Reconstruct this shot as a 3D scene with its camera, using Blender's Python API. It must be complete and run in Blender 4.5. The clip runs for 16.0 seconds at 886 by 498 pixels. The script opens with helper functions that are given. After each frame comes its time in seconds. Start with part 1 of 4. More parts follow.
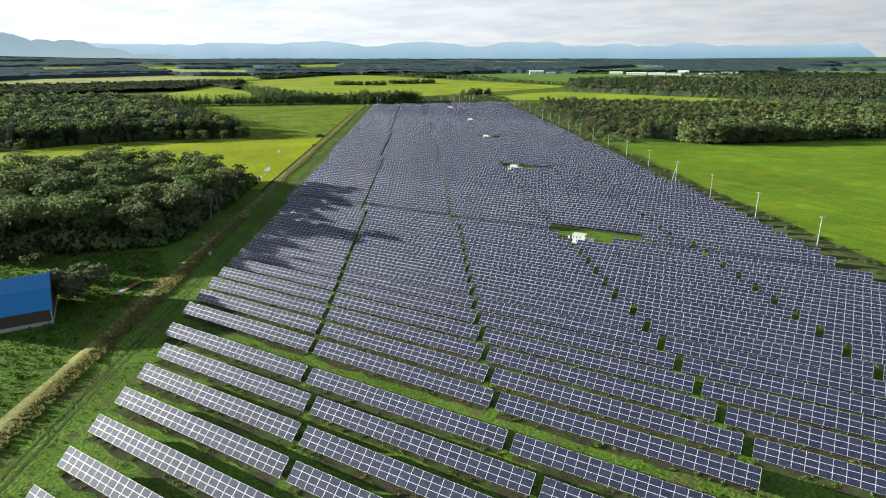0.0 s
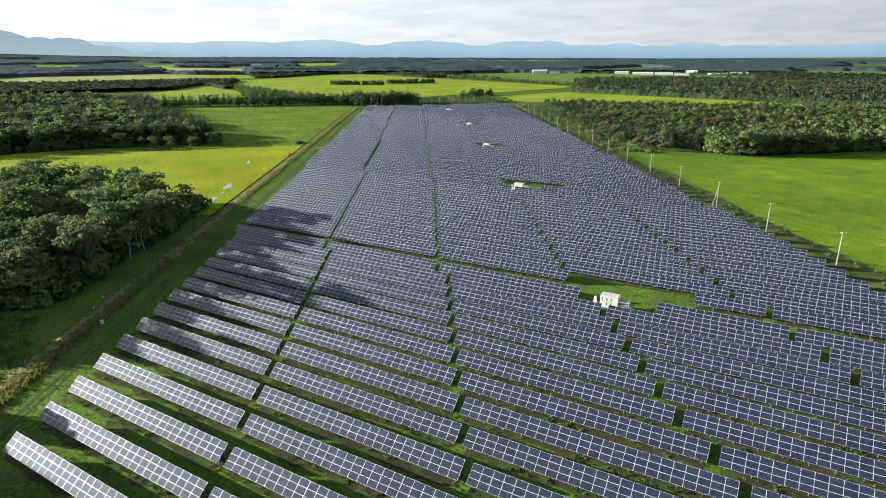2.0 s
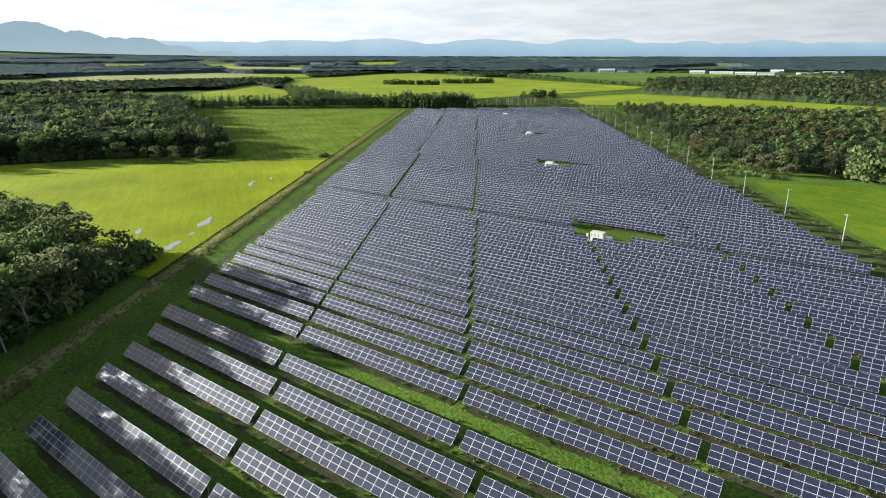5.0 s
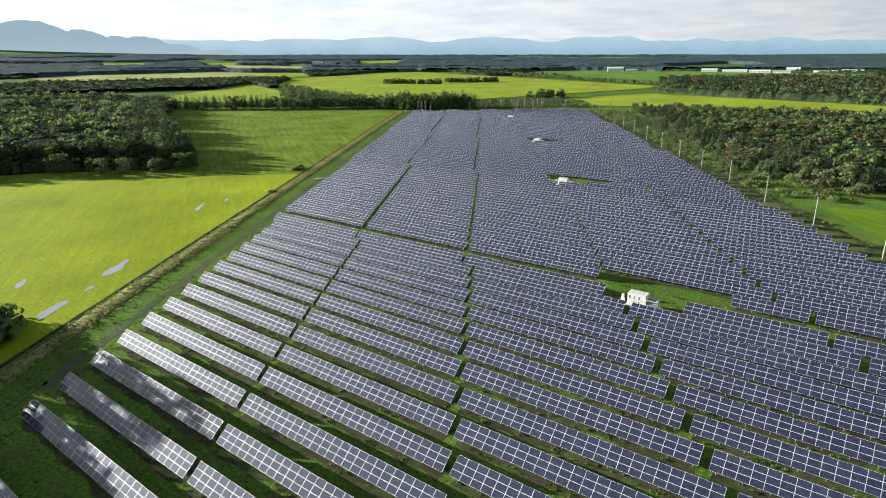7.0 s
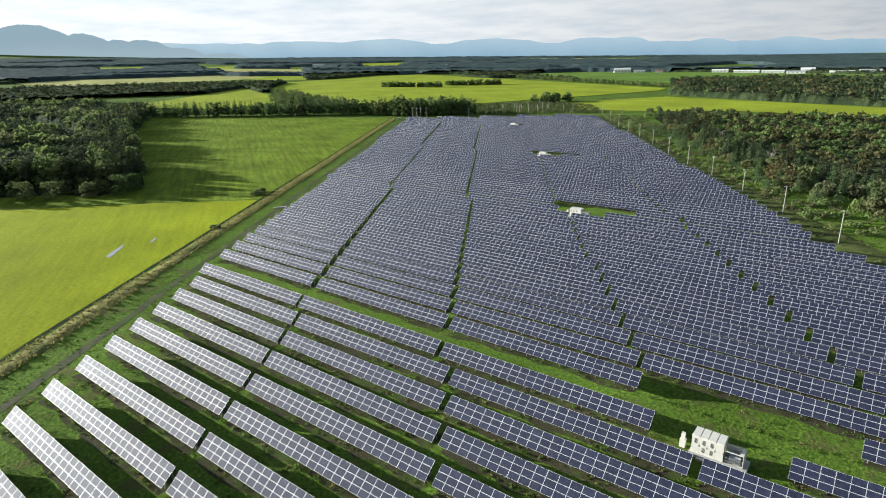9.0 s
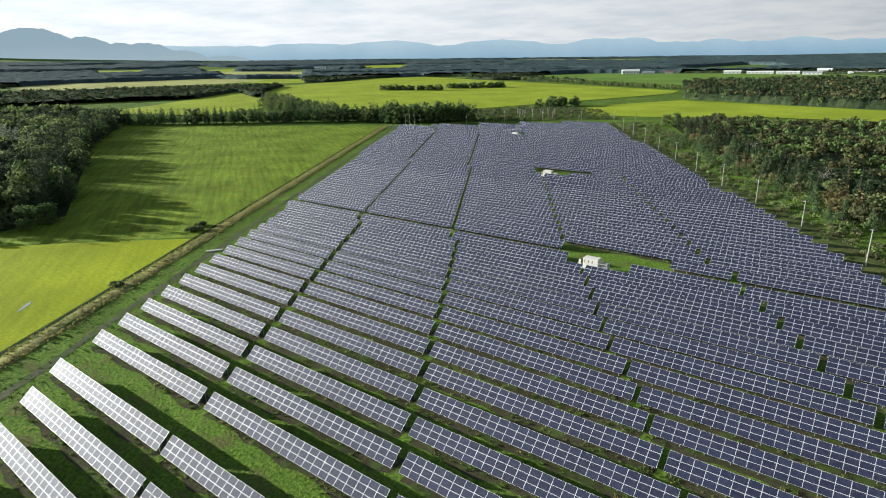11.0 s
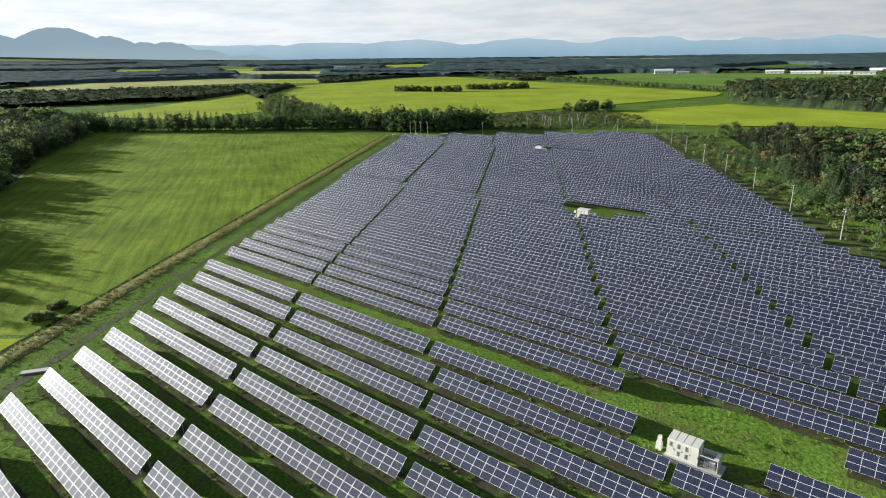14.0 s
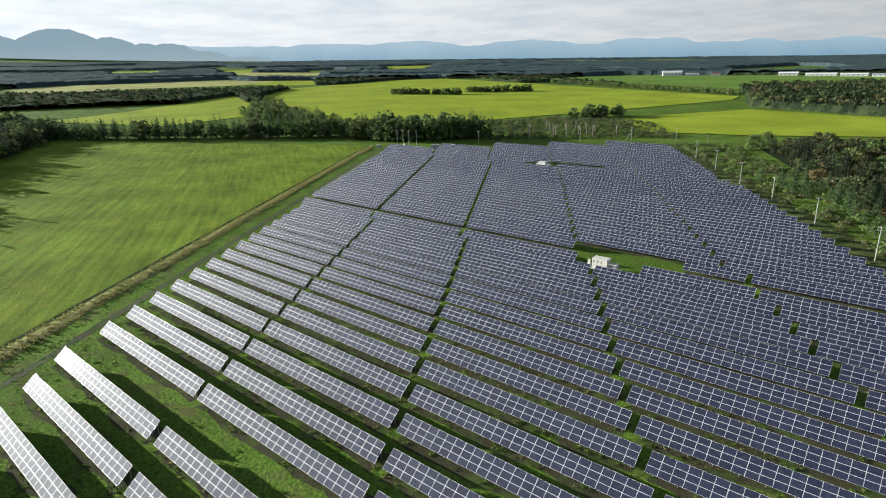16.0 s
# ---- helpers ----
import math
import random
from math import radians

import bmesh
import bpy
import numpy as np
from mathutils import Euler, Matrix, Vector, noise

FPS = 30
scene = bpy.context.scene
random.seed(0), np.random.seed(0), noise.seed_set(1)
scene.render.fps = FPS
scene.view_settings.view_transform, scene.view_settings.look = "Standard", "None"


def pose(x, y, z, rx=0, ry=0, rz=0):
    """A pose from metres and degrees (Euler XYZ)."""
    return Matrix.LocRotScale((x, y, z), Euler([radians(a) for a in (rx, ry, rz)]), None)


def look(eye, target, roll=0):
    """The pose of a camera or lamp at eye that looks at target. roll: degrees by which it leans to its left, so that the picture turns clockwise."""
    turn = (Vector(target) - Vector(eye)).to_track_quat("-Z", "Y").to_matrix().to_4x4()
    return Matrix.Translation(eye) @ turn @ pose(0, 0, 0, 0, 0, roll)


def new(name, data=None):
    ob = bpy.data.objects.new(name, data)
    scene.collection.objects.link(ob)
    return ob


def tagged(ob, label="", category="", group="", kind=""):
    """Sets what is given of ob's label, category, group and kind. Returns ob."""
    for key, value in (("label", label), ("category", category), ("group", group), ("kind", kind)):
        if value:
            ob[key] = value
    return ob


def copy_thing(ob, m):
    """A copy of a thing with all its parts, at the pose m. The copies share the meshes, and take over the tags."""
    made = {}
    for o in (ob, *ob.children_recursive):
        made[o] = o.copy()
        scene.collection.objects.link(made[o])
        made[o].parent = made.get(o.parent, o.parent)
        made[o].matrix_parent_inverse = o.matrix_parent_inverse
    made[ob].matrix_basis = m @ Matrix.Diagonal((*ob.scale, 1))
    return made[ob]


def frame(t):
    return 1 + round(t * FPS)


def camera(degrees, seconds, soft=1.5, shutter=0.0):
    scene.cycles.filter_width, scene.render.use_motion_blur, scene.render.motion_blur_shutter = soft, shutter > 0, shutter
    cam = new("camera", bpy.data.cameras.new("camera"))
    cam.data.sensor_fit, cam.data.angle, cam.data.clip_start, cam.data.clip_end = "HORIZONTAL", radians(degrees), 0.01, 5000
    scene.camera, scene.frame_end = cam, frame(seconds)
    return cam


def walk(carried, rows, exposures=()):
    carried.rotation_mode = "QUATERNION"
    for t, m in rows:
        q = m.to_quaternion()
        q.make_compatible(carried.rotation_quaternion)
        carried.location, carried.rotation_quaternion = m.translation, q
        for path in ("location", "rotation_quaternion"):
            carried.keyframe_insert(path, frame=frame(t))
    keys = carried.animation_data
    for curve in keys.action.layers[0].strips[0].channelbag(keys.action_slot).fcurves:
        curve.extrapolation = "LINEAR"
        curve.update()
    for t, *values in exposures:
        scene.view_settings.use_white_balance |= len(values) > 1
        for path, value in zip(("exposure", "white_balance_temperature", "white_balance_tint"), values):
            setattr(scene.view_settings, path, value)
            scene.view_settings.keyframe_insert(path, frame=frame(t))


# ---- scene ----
cam = camera(73.7, 16.0, 1.08)
ROWS = [          # seconds; x, y, z; turn about x, y, z
    (0, -0.96, -1.35, 57.56, 72.285, 0.709, 30.666),
    (0.5, -6.79, 10.78, 57.39, 72.267, 0.736, 30.717),
    (1, -12.67, 23.15, 57.26, 72.219, 0.720, 30.766),
    (1.5, -18.37, 35.22, 57.13, 72.189, 0.640, 30.827),
    (2, -24.10, 47.26, 57.00, 72.207, 0.549, 30.880),
    (2.5, -29.85, 59.47, 56.70, 72.243, 0.504, 30.968),
    (3, -35.59, 71.68, 56.40, 72.291, 0.467, 31.064),
    (3.1, -36.87, 74.12, 56.33, 72.293, 0.468, 31.403),
    (3.2, -38.17, 76.59, 56.25, 72.312, 0.566, 33.803),
    (3.3, -39.48, 79.00, 56.17, 72.331, 0.619, 35.504),
    (3.4, -40.82, 81.45, 56.14, 72.350, 0.666, 36.152),
    (3.5, -42.17, 83.84, 56.06, 72.363, 0.665, 36.199),
    (4, -48.93, 95.49, 55.81, 72.333, 0.623, 36.294),
    (6.5, -83.36, 153.69, 54.93, 72.018, 0.696, 36.920),
    (7, -90.20, 165.38, 54.54, 72.054, 0.723, 37.036),
    (7.5, -96.79, 176.90, 54.50, 72.055, 0.796, 37.110),
    (8, -103.30, 188.72, 54.40, 72.115, 0.890, 37.213),
    (8.5, -109.67, 200.22, 54.44, 72.188, 1.008, 37.294),
    (9, -116.00, 211.74, 54.48, 72.231, 1.064, 37.422),
    (11.5, -147.43, 270.63, 54.76, 72.407, 1.298, 38.096),
    (12, -154.09, 282.20, 54.55, 72.406, 1.292, 38.226),
    (12.3, -158.26, 289.03, 54.45, 72.397, 1.312, 38.341),
    (12.5, -161.05, 293.60, 54.35, 72.386, 1.331, 39.350),
    (12.6, -162.51, 295.91, 54.30, 72.387, 1.335, 39.816),
    (12.8, -165.46, 300.48, 54.24, 72.383, 1.341, 39.967),
    (13, -168.42, 305.09, 54.19, 72.385, 1.348, 40.007),
    (13.5, -175.67, 316.30, 54.11, 72.390, 1.330, 40.124),
    (14, -182.72, 327.59, 53.99, 72.383, 1.289, 40.219),
    (14.5, -189.75, 339.04, 53.87, 72.417, 1.305, 40.315),
    (15, -196.61, 350.59, 53.80, 72.494, 1.310, 40.411),
    (15.5, -203.70, 362.46, 53.59, 72.529, 1.287, 40.506),
    (16, -210.66, 374.11, 53.55, 72.529, 1.269, 40.614),
]
walk(cam, [(row[0], pose(*row[1:])) for row in ROWS], [(0.0, 2.15), (4.0, 2.15), (7.0, 2.14), (9.0, 2.01), (12.0, 1.96), (16.0, 1.86)])

# ---------------------------------------------------------------- light
SUN_AZ, SUN_EL = radians(106.0), radians(10.8)          # azimuth counter-clockwise from +y
SUN_WAY = Vector((-math.sin(SUN_AZ) * math.cos(SUN_EL), math.cos(SUN_AZ) * math.cos(SUN_EL), math.sin(SUN_EL)))

sun = new("sun", bpy.data.lights.new("sun", "SUN"))
sun.data.energy, sun.data.angle, sun.data.color = 4.0, radians(0.6), (0.97, 0.98, 0.91)
sun.matrix_world = look(SUN_WAY * 100, (0, 0, 0))


class Nodes:
    """Short-hand for building a node tree."""

    def __init__(self, tree):
        self.tree = tree

    def __call__(self, kind, inputs=None, **settings):
        node = self.tree.nodes.new(kind)
        for key, value in settings.items():
            setattr(node, key, value)
        for key, value in (inputs or {}).items():
            if isinstance(value, bpy.types.NodeSocket):
                self.tree.links.new(value, node.inputs[key])
            else:
                node.inputs[key].default_value = value
        return node

    def math(self, operation, a, b=0.0, clamp=False):
        return self("ShaderNodeMath", {0: a, 1: b}, operation=operation, use_clamp=clamp).outputs[0]

    def noise(self, vector, scale, detail=4.0, rough=0.55):
        return self("ShaderNodeTexNoise", {"Vector": vector, "Scale": scale, "Detail": detail, "Roughness": rough}).outputs["Fac"]

    def ramp(self, fac, *stops):
        node = self("ShaderNodeValToRGB", {"Fac": fac})
        ramp = node.color_ramp
        while len(ramp.elements) < len(stops):
            ramp.elements.new(0.5)
        for element, (place, colour) in zip(ramp.elements, stops):
            element.position = place
            element.color = (*colour, 1) if isinstance(colour, tuple) else (colour, colour, colour, 1)
        return node.outputs["Color"]

    def mix(self, fac, a, b, blend="MIX"):
        node = self("ShaderNodeMix", data_type="RGBA", blend_type=blend)
        for key, value in ((0, fac), (6, a), (7, b)):
            if isinstance(value, bpy.types.NodeSocket):
                self.tree.links.new(value, node.inputs[key])
            else:
                node.inputs[key].default_value = (*value, 1) if isinstance(value, tuple) else value
        return node.outputs[2]


def make_world():
    world = bpy.data.worlds.new("sky")
    scene.world = world
    world.use_nodes = True
    world.node_tree.nodes.clear()
    n = Nodes(world.node_tree)
    sky = n("ShaderNodeTexSky", sky_type="NISHITA", sun_disc=False, sun_elevation=SUN_EL, sun_rotation=-SUN_AZ, air_density=1.0, dust_density=1.5)
    way = n("ShaderNodeTexCoord").outputs["Generated"]
    xyz = n("ShaderNodeSeparateXYZ", {0: way})
    up = n.math("MAXIMUM", xyz.outputs[2], 0.0)
    # a layer of stratus, seen edge-on towards the horizon and broken overhead
    over = n.math("DIVIDE", 1.0, n.math("ADD", up, 0.10))
    flat = n("ShaderNodeVectorMath", {0: way, "Scale": over}, operation="SCALE").outputs[0]
    flat = n("ShaderNodeVectorMath", {0: flat, 1: (1.0, 1.0, 0.0)}, operation="MULTIPLY").outputs[0]
    puffs = n.noise(flat, 0.55, 6.0, 0.55)
    fine = n.noise(flat, 1.6, 5.0, 0.6)
    cover = n.math("ADD", n.math("MULTIPLY", puffs, 0.75), n.math("MULTIPLY", fine, 0.25))
    thick = n("ShaderNodeMapRange", {"Value": up, "From Min": 0.02, "From Max": 0.66, "To Min": 0.40, "To Max": -0.10}).outputs[0]
    side = n("ShaderNodeVectorMath", {0: way, 1: tuple(SUN_WAY)}, operation="DOT_PRODUCT").outputs["Value"]
    near = n.math("POWER", n.math("MAXIMUM", side, 0.0), 10.0)
    cover = n.math("ADD", n.math("ADD", cover, thick), n.math("MULTIPLY", near, 0.3))
    mask = n.ramp(cover, (0.42, 0.0), (0.78, 1.0))
    shade = n.ramp(fine, (0.28, (0.70, 0.79, 0.87)), (0.62, (0.92, 0.96, 0.99)))
    glow = n("ShaderNodeMapRange", {"Value": side, "From Min": -0.3, "From Max": 0.95, "To Min": 0.62, "To Max": 1.22}).outputs[0]
    glow = n.math("ADD", glow, n.math("MULTIPLY", near, 0.1))
    # upper cloud, out of view, is dimmed to weaken the fill light
    dim = n("ShaderNodeMapRange", {"Value": up, "From Min": 0.10, "From Max": 0.50, "To Min": 1.0, "To Max": 0.72}).outputs[0]
    glow = n.math("MULTIPLY", glow, dim)
    cloud = n("ShaderNodeVectorMath", {0: shade, "Scale": glow}, operation="SCALE").outputs[0]
    clear = n("ShaderNodeVectorMath", {0: sky.outputs[0], "Scale": SKY}, operation="SCALE").outputs[0]
    both = n.mix(mask, clear, cloud)
    # the unseen zenith, cloud and clear, is dimmed to darken the panels' reflections
    crown = n("ShaderNodeMapRange", {"Value": up, "From Min": 0.70, "From Max": 1.0, "To Min": 1.0, "To Max": 0.42}).outputs[0]
    both = n("ShaderNodeVectorMath", {0: both, "Scale": crown}, operation="SCALE").outputs[0]
    back = n("ShaderNodeBackground", {"Color": both, "Strength": 0.25})
    n("ShaderNodeOutputWorld", {"Surface": back.outputs[0]})


SKY = 0.23
make_world()


# ---------------------------------------------------------------- materials
def material(name):
    m = bpy.data.materials.new(name)
    m.use_nodes = True
    m.node_tree.nodes.clear()
    return m, Nodes(m.node_tree)


def finish(n, colour, rough=0.8, metal=0.0, bump=None, strength=0.3, distance=0.1, spec=0.5, leaf=0.0):
    ins = {"Base Color": (*colour, 1) if isinstance(colour, tuple) else colour, "Roughness": rough, "Metallic": metal, "Specular IOR Level": spec}
    if bump is not None:
        ins["Normal"] = n("ShaderNodeBump", {"Height": bump, "Strength": strength, "Distance": distance}).outputs[0]
    shader = n("ShaderNodeBsdfPrincipled", ins).outputs[0]
    if leaf:
        through_leaf = n("ShaderNodeBsdfTranslucent", {"Color": ins["Base Color"]}).outputs[0]
        shader = n("ShaderNodeMixShader", {0: leaf, 1: shader, 2: through_leaf}).outputs[0]
    n("ShaderNodeOutputMaterial", {"Surface": shader})


def place_of(n):
    return n("ShaderNodeNewGeometry").outputs["Position"]


def ground_material(name, low, mid, high, patch, scale=1.0, patch_at=(0.55, 0.7), bump=0.35, rows=0.0, mottle=0.55, streak=0.3):
    m, n = material(name)
    p = place_of(n)
    fine = n.noise(p, 1.7 * scale, 5.0, 0.65)
    wide = n.noise(p, 0.035 * scale, 4.0, 0.6)
    blot = n.noise(p, 0.16 * scale, 5.0, 0.6)
    colour = n.ramp(fine, (0.3, low), (0.5, mid), (0.72, high))
    colour = n.mix(n.ramp(blot, (patch_at[0], 0.0), (patch_at[1], 0.85)), colour, patch)
    colour = n.mix(mottle, colour, n.ramp(wide, (0.32, 0.5), (0.68, 1.4)), "MULTIPLY")
    if rows:
        # drill and mowing streaks, broken and uneven along the run of the field
        turned = n("ShaderNodeVectorRotate", {"Vector": p, "Angle": radians(33.4)}, rotation_type="Z_AXIS").outputs[0]
        drawn = n("ShaderNodeVectorMath", {0: turned, 1: (0.07, 1.0, 1.0)}, operation="MULTIPLY").outputs[0]
        stripe = n.noise(drawn, rows, 4.0, 0.65)
        colour = n.mix(streak, colour, n.ramp(stripe, (0.30, 0.55), (0.70, 1.30)), "MULTIPLY")
    finish(n, colour, 0.95, bump=n.math("ADD", fine, n.math("MULTIPLY", blot, 1.5)), strength=bump, distance=0.35, spec=0.02)
    return m


GRASS = ground_material("meadow_grass", (0.030, 0.058, 0.012), (0.085, 0.150, 0.022), (0.185, 0.260, 0.038), (0.100, 0.092, 0.038), patch_at=(0.52, 0.66), bump=0.8)
CROP = ground_material("ripe_crop", (0.165, 0.208, 0.011), (0.245, 0.285, 0.014), (0.300, 0.338, 0.021), (0.200, 0.242, 0.014), 0.6, (0.5, 0.75), 0.2, 0.5, 0.4)
HAY = ground_material("mown_meadow", (0.070, 0.115, 0.014), (0.124, 0.188, 0.021), (0.195, 0.252, 0.030), (0.185, 0.215, 0.025), 0.9, (0.45, 0.7), 1.0, 0.42, 0.6, 0.8)
PASTURE = ground_material("pasture", (0.076, 0.150, 0.012), (0.118, 0.202, 0.016), (0.165, 0.250, 0.024), (0.190, 0.235, 0.02), 0.5, (0.45, 0.66), 0.6, 0.35, 0.45, 0.5)
SCRUB = ground_material("dry_scrub", (0.11, 0.115, 0.036), (0.21, 0.20, 0.075), (0.31, 0.29, 0.13), (0.10, 0.14, 0.035), 1.0, (0.52, 0.66))
VERGE = ground_material("verge_scrub", (0.045, 0.058, 0.020), (0.085, 0.100, 0.034), (0.145, 0.150, 0.060), (0.055, 0.085, 0.022), 1.2, (0.48, 0.6))
DIRT = ground_material("track_dirt", (0.055, 0.056, 0.036), (0.090, 0.090, 0.058), (0.135, 0.130, 0.085), (0.065, 0.100, 0.028), 1.3, (0.46, 0.58))
# near-black ground colour, laid below the woods and along the ditch
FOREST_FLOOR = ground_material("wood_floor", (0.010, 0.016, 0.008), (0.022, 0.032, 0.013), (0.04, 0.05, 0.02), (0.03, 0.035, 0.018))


def leaf_material(name, dark, mid, light, autumn=None, leaf=0.36):
    m, n = material(name)
    geo = n("ShaderNodeNewGeometry")
    bit = geo.outputs["Random Per Island"]
    whole = n("ShaderNodeObjectInfo").outputs["Random"]
    wide = n.noise(geo.outputs["Position"], 0.12, 3.0)
    t = n.math("ADD", n.math("MULTIPLY", bit, 0.26), n.math("MULTIPLY", n.math("ADD", whole, wide), 0.37))
    colour = n.ramp(t, (0.15, dark), (0.5, mid), (0.88, light))
    if autumn:
        colour = n.mix(n.ramp(n.noise(geo.outputs["Position"], 0.045, 2.0), (0.58, 0.0), (0.70, 0.45)), colour, autumn)
    finish(n, colour, 0.9, spec=0.04, leaf=leaf)
    return m


LEAF = leaf_material("broad_leaf", (0.048, 0.083, 0.031), (0.104, 0.155, 0.051), (0.190, 0.240, 0.080), (0.204, 0.182, 0.085))
LEAF_OLIVE = leaf_material("olive_leaf", (0.057, 0.077, 0.037), (0.118, 0.148, 0.059), (0.195, 0.225, 0.092), (0.185, 0.161, 0.093))
NEEDLE = leaf_material("conifer_needle", (0.033, 0.067, 0.029), (0.071, 0.124, 0.051), (0.140, 0.201, 0.069))
REED = leaf_material("dry_reed", (0.165, 0.155, 0.052), (0.255, 0.235, 0.088), (0.350, 0.315, 0.135), leaf=0.35)
WEED = leaf_material("weed", (0.045, 0.090, 0.015), (0.085, 0.150, 0.024), (0.150, 0.215, 0.040), leaf=0.40)
SHRUB_LEAF = leaf_material("grey_shrub", (0.040, 0.048, 0.023), (0.088, 0.095, 0.044), (0.152, 0.153, 0.074))
BROWN_LEAF = leaf_material("brownish_leaf", (0.042, 0.046, 0.022), (0.085, 0.086, 0.038), (0.135, 0.125, 0.058))
AUTUMN_LEAF = leaf_material("autumn_leaf", (0.070, 0.058, 0.026), (0.125, 0.105, 0.046), (0.185, 0.150, 0.070))
BUSH_LEAF = leaf_material("grey_bush", (0.085, 0.095, 0.050), (0.150, 0.158, 0.085), (0.215, 0.215, 0.120))
DARK_NEEDLE = leaf_material("dark_needle", (0.022, 0.034, 0.018), (0.042, 0.062, 0.030), (0.075, 0.098, 0.045))


def plain(name, colour, rough=0.6, metal=0.0, grime=0.25, scale=1.5):
    m, n = material(name)
    p = place_of(n)
    dirt = n.math("MULTIPLY", n.noise(p, scale, 5.0, 0.65), n.noise(p, scale * 6, 3.0))
    tone = n.mix(n.ramp(dirt, (0.15, grime), (0.4, 0.0)), colour, tuple(c * 0.45 for c in colour))
    finish(n, tone, rough, metal, bump=dirt, strength=0.1, distance=0.02)
    return m


BARK = plain("dark_bark", (0.09, 0.075, 0.06), 0.9, grime=0.6, scale=3)
BIRCH = plain("pale_birch_bark", (0.34, 0.32, 0.28), 0.85, grime=0.7, scale=2)
ALU = plain("anodised_aluminium", (0.56, 0.57, 0.60), 0.55, 0.15, 0.1)
STEEL = plain("galvanised_steel", (0.42, 0.43, 0.44), 0.5, 0.6, 0.3)
BACKSHEET = plain("white_backsheet", (0.6, 0.6, 0.6), 0.7)
WHITE = plain("white_enclosure_paint", (0.60, 0.58, 0.52), 0.5, 0.0, 0.2)
VENT = plain("dark_louvre", (0.10, 0.10, 0.10), 0.6)
CONCRETE = plain("concrete", (0.42, 0.41, 0.38), 0.9, 0.0, 0.4)
POLE = plain("concrete_pole", (0.33, 0.32, 0.29), 0.85, 0.0, 0.3)
BLUE_ROOF = plain("blue_roof_sheet", (0.025, 0.24, 0.55), 0.55, 0.0, 0.25)
TIMBER = plain("weathered_boards", (0.10, 0.065, 0.05), 0.85, 0.0, 0.5, 3)
PALE_WALL = plain("pale_wall_base", (0.45, 0.45, 0.46), 0.85, 0.0, 0.3)
RUST = plain("rusty_sheet", (0.30, 0.11, 0.06), 0.8, 0.2, 0.6, 3)
FAR_WHITE = plain("far_white_wall", (0.75, 0.75, 0.73), 0.8)
FAR_ROOF = plain("far_grey_roof", (0.35, 0.36, 0.38), 0.7)


def glass_material():
    m, n = material("module_glass")
    geo = n("ShaderNodeNewGeometry")
    one = n.math("FRACT", n.math("ADD", geo.outputs["Random Per Island"], n("ShaderNodeObjectInfo").outputs["Random"]))
    dust = n.noise(geo.outputs["Position"], 2.2, 4.0)
    colour = n.ramp(one, (0.0, (0.011, 0.014, 0.034)), (1.0, (0.018, 0.022, 0.049)))
    colour = n.mix(n.ramp(dust, (0.45, 0.0), (0.8, 0.12)), colour, (0.2, 0.2, 0.2))
    rough = n("ShaderNodeMapRange", {"Value": dust, "To Min": 0.64, "To Max": 0.71}).outputs[0]
    shader = n("ShaderNodeBsdfPrincipled", {"Base Color": colour, "Roughness": rough, "Specular IOR Level": 0.14, "Coat Weight": 0.72, "Coat Roughness": 0.07})
    n("ShaderNodeOutputMaterial", {"Surface": shader.outputs[0]})
    return m


GLASS = glass_material()


def water_material():
    m, n = material("puddle_water")
    finish(n, (0.22, 0.23, 0.21), 0.22, bump=n.noise(place_of(n), 3.0), strength=0.03, spec=1.0)
    return m


WATER = water_material()


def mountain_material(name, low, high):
    """Hills tens of kilometres off, as a self-lit backdrop with haze painted into its colours."""
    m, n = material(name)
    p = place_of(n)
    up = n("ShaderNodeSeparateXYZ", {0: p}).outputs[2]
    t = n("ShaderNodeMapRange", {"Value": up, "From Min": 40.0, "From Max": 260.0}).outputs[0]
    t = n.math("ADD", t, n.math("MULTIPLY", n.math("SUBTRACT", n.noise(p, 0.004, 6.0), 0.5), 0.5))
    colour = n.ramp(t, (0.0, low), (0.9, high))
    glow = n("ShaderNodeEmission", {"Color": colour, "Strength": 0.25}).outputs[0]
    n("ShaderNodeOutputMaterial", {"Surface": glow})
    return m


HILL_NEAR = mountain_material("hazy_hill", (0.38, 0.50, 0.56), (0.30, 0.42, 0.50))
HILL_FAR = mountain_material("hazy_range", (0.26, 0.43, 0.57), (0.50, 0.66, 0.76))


# ---------------------------------------------------------------- mesh helpers
def quads(name, verts, faces, mats, index=None, smooth=False):
    """A mesh from arrays of corners and of four-cornered faces."""
    verts, faces = np.asarray(verts, np.float32), np.asarray(faces, np.int32)
    me = bpy.data.meshes.new(name)
    me.vertices.add(len(verts))
    me.vertices.foreach_set("co", verts.ravel())
    me.loops.add(faces.size)
    me.loops.foreach_set("vertex_index", faces.ravel())
    me.polygons.add(len(faces))
    me.polygons.foreach_set("loop_start", np.arange(0, faces.size, 4, dtype=np.int32))
    for m in mats:
        me.materials.append(m)
    if index is not None:
        me.polygons.foreach_set("material_index", np.asarray(index, np.int32))
    me.polygons.foreach_set("use_smooth", np.full(len(faces), smooth))
    me.update(calc_edges=True)
    return me


BOX_FACES = np.array([(0, 3, 2, 1), (4, 5, 6, 7), (0, 1, 5, 4), (1, 2, 6, 5), (2, 3, 7, 6), (3, 0, 4, 7)])


def box(lo, hi):
    (a, b, c), (d, e, f) = lo, hi
    return np.array([(a, b, c), (d, b, c), (d, e, c), (a, e, c), (a, b, f), (d, b, f), (d, e, f), (a, e, f)], float), BOX_FACES


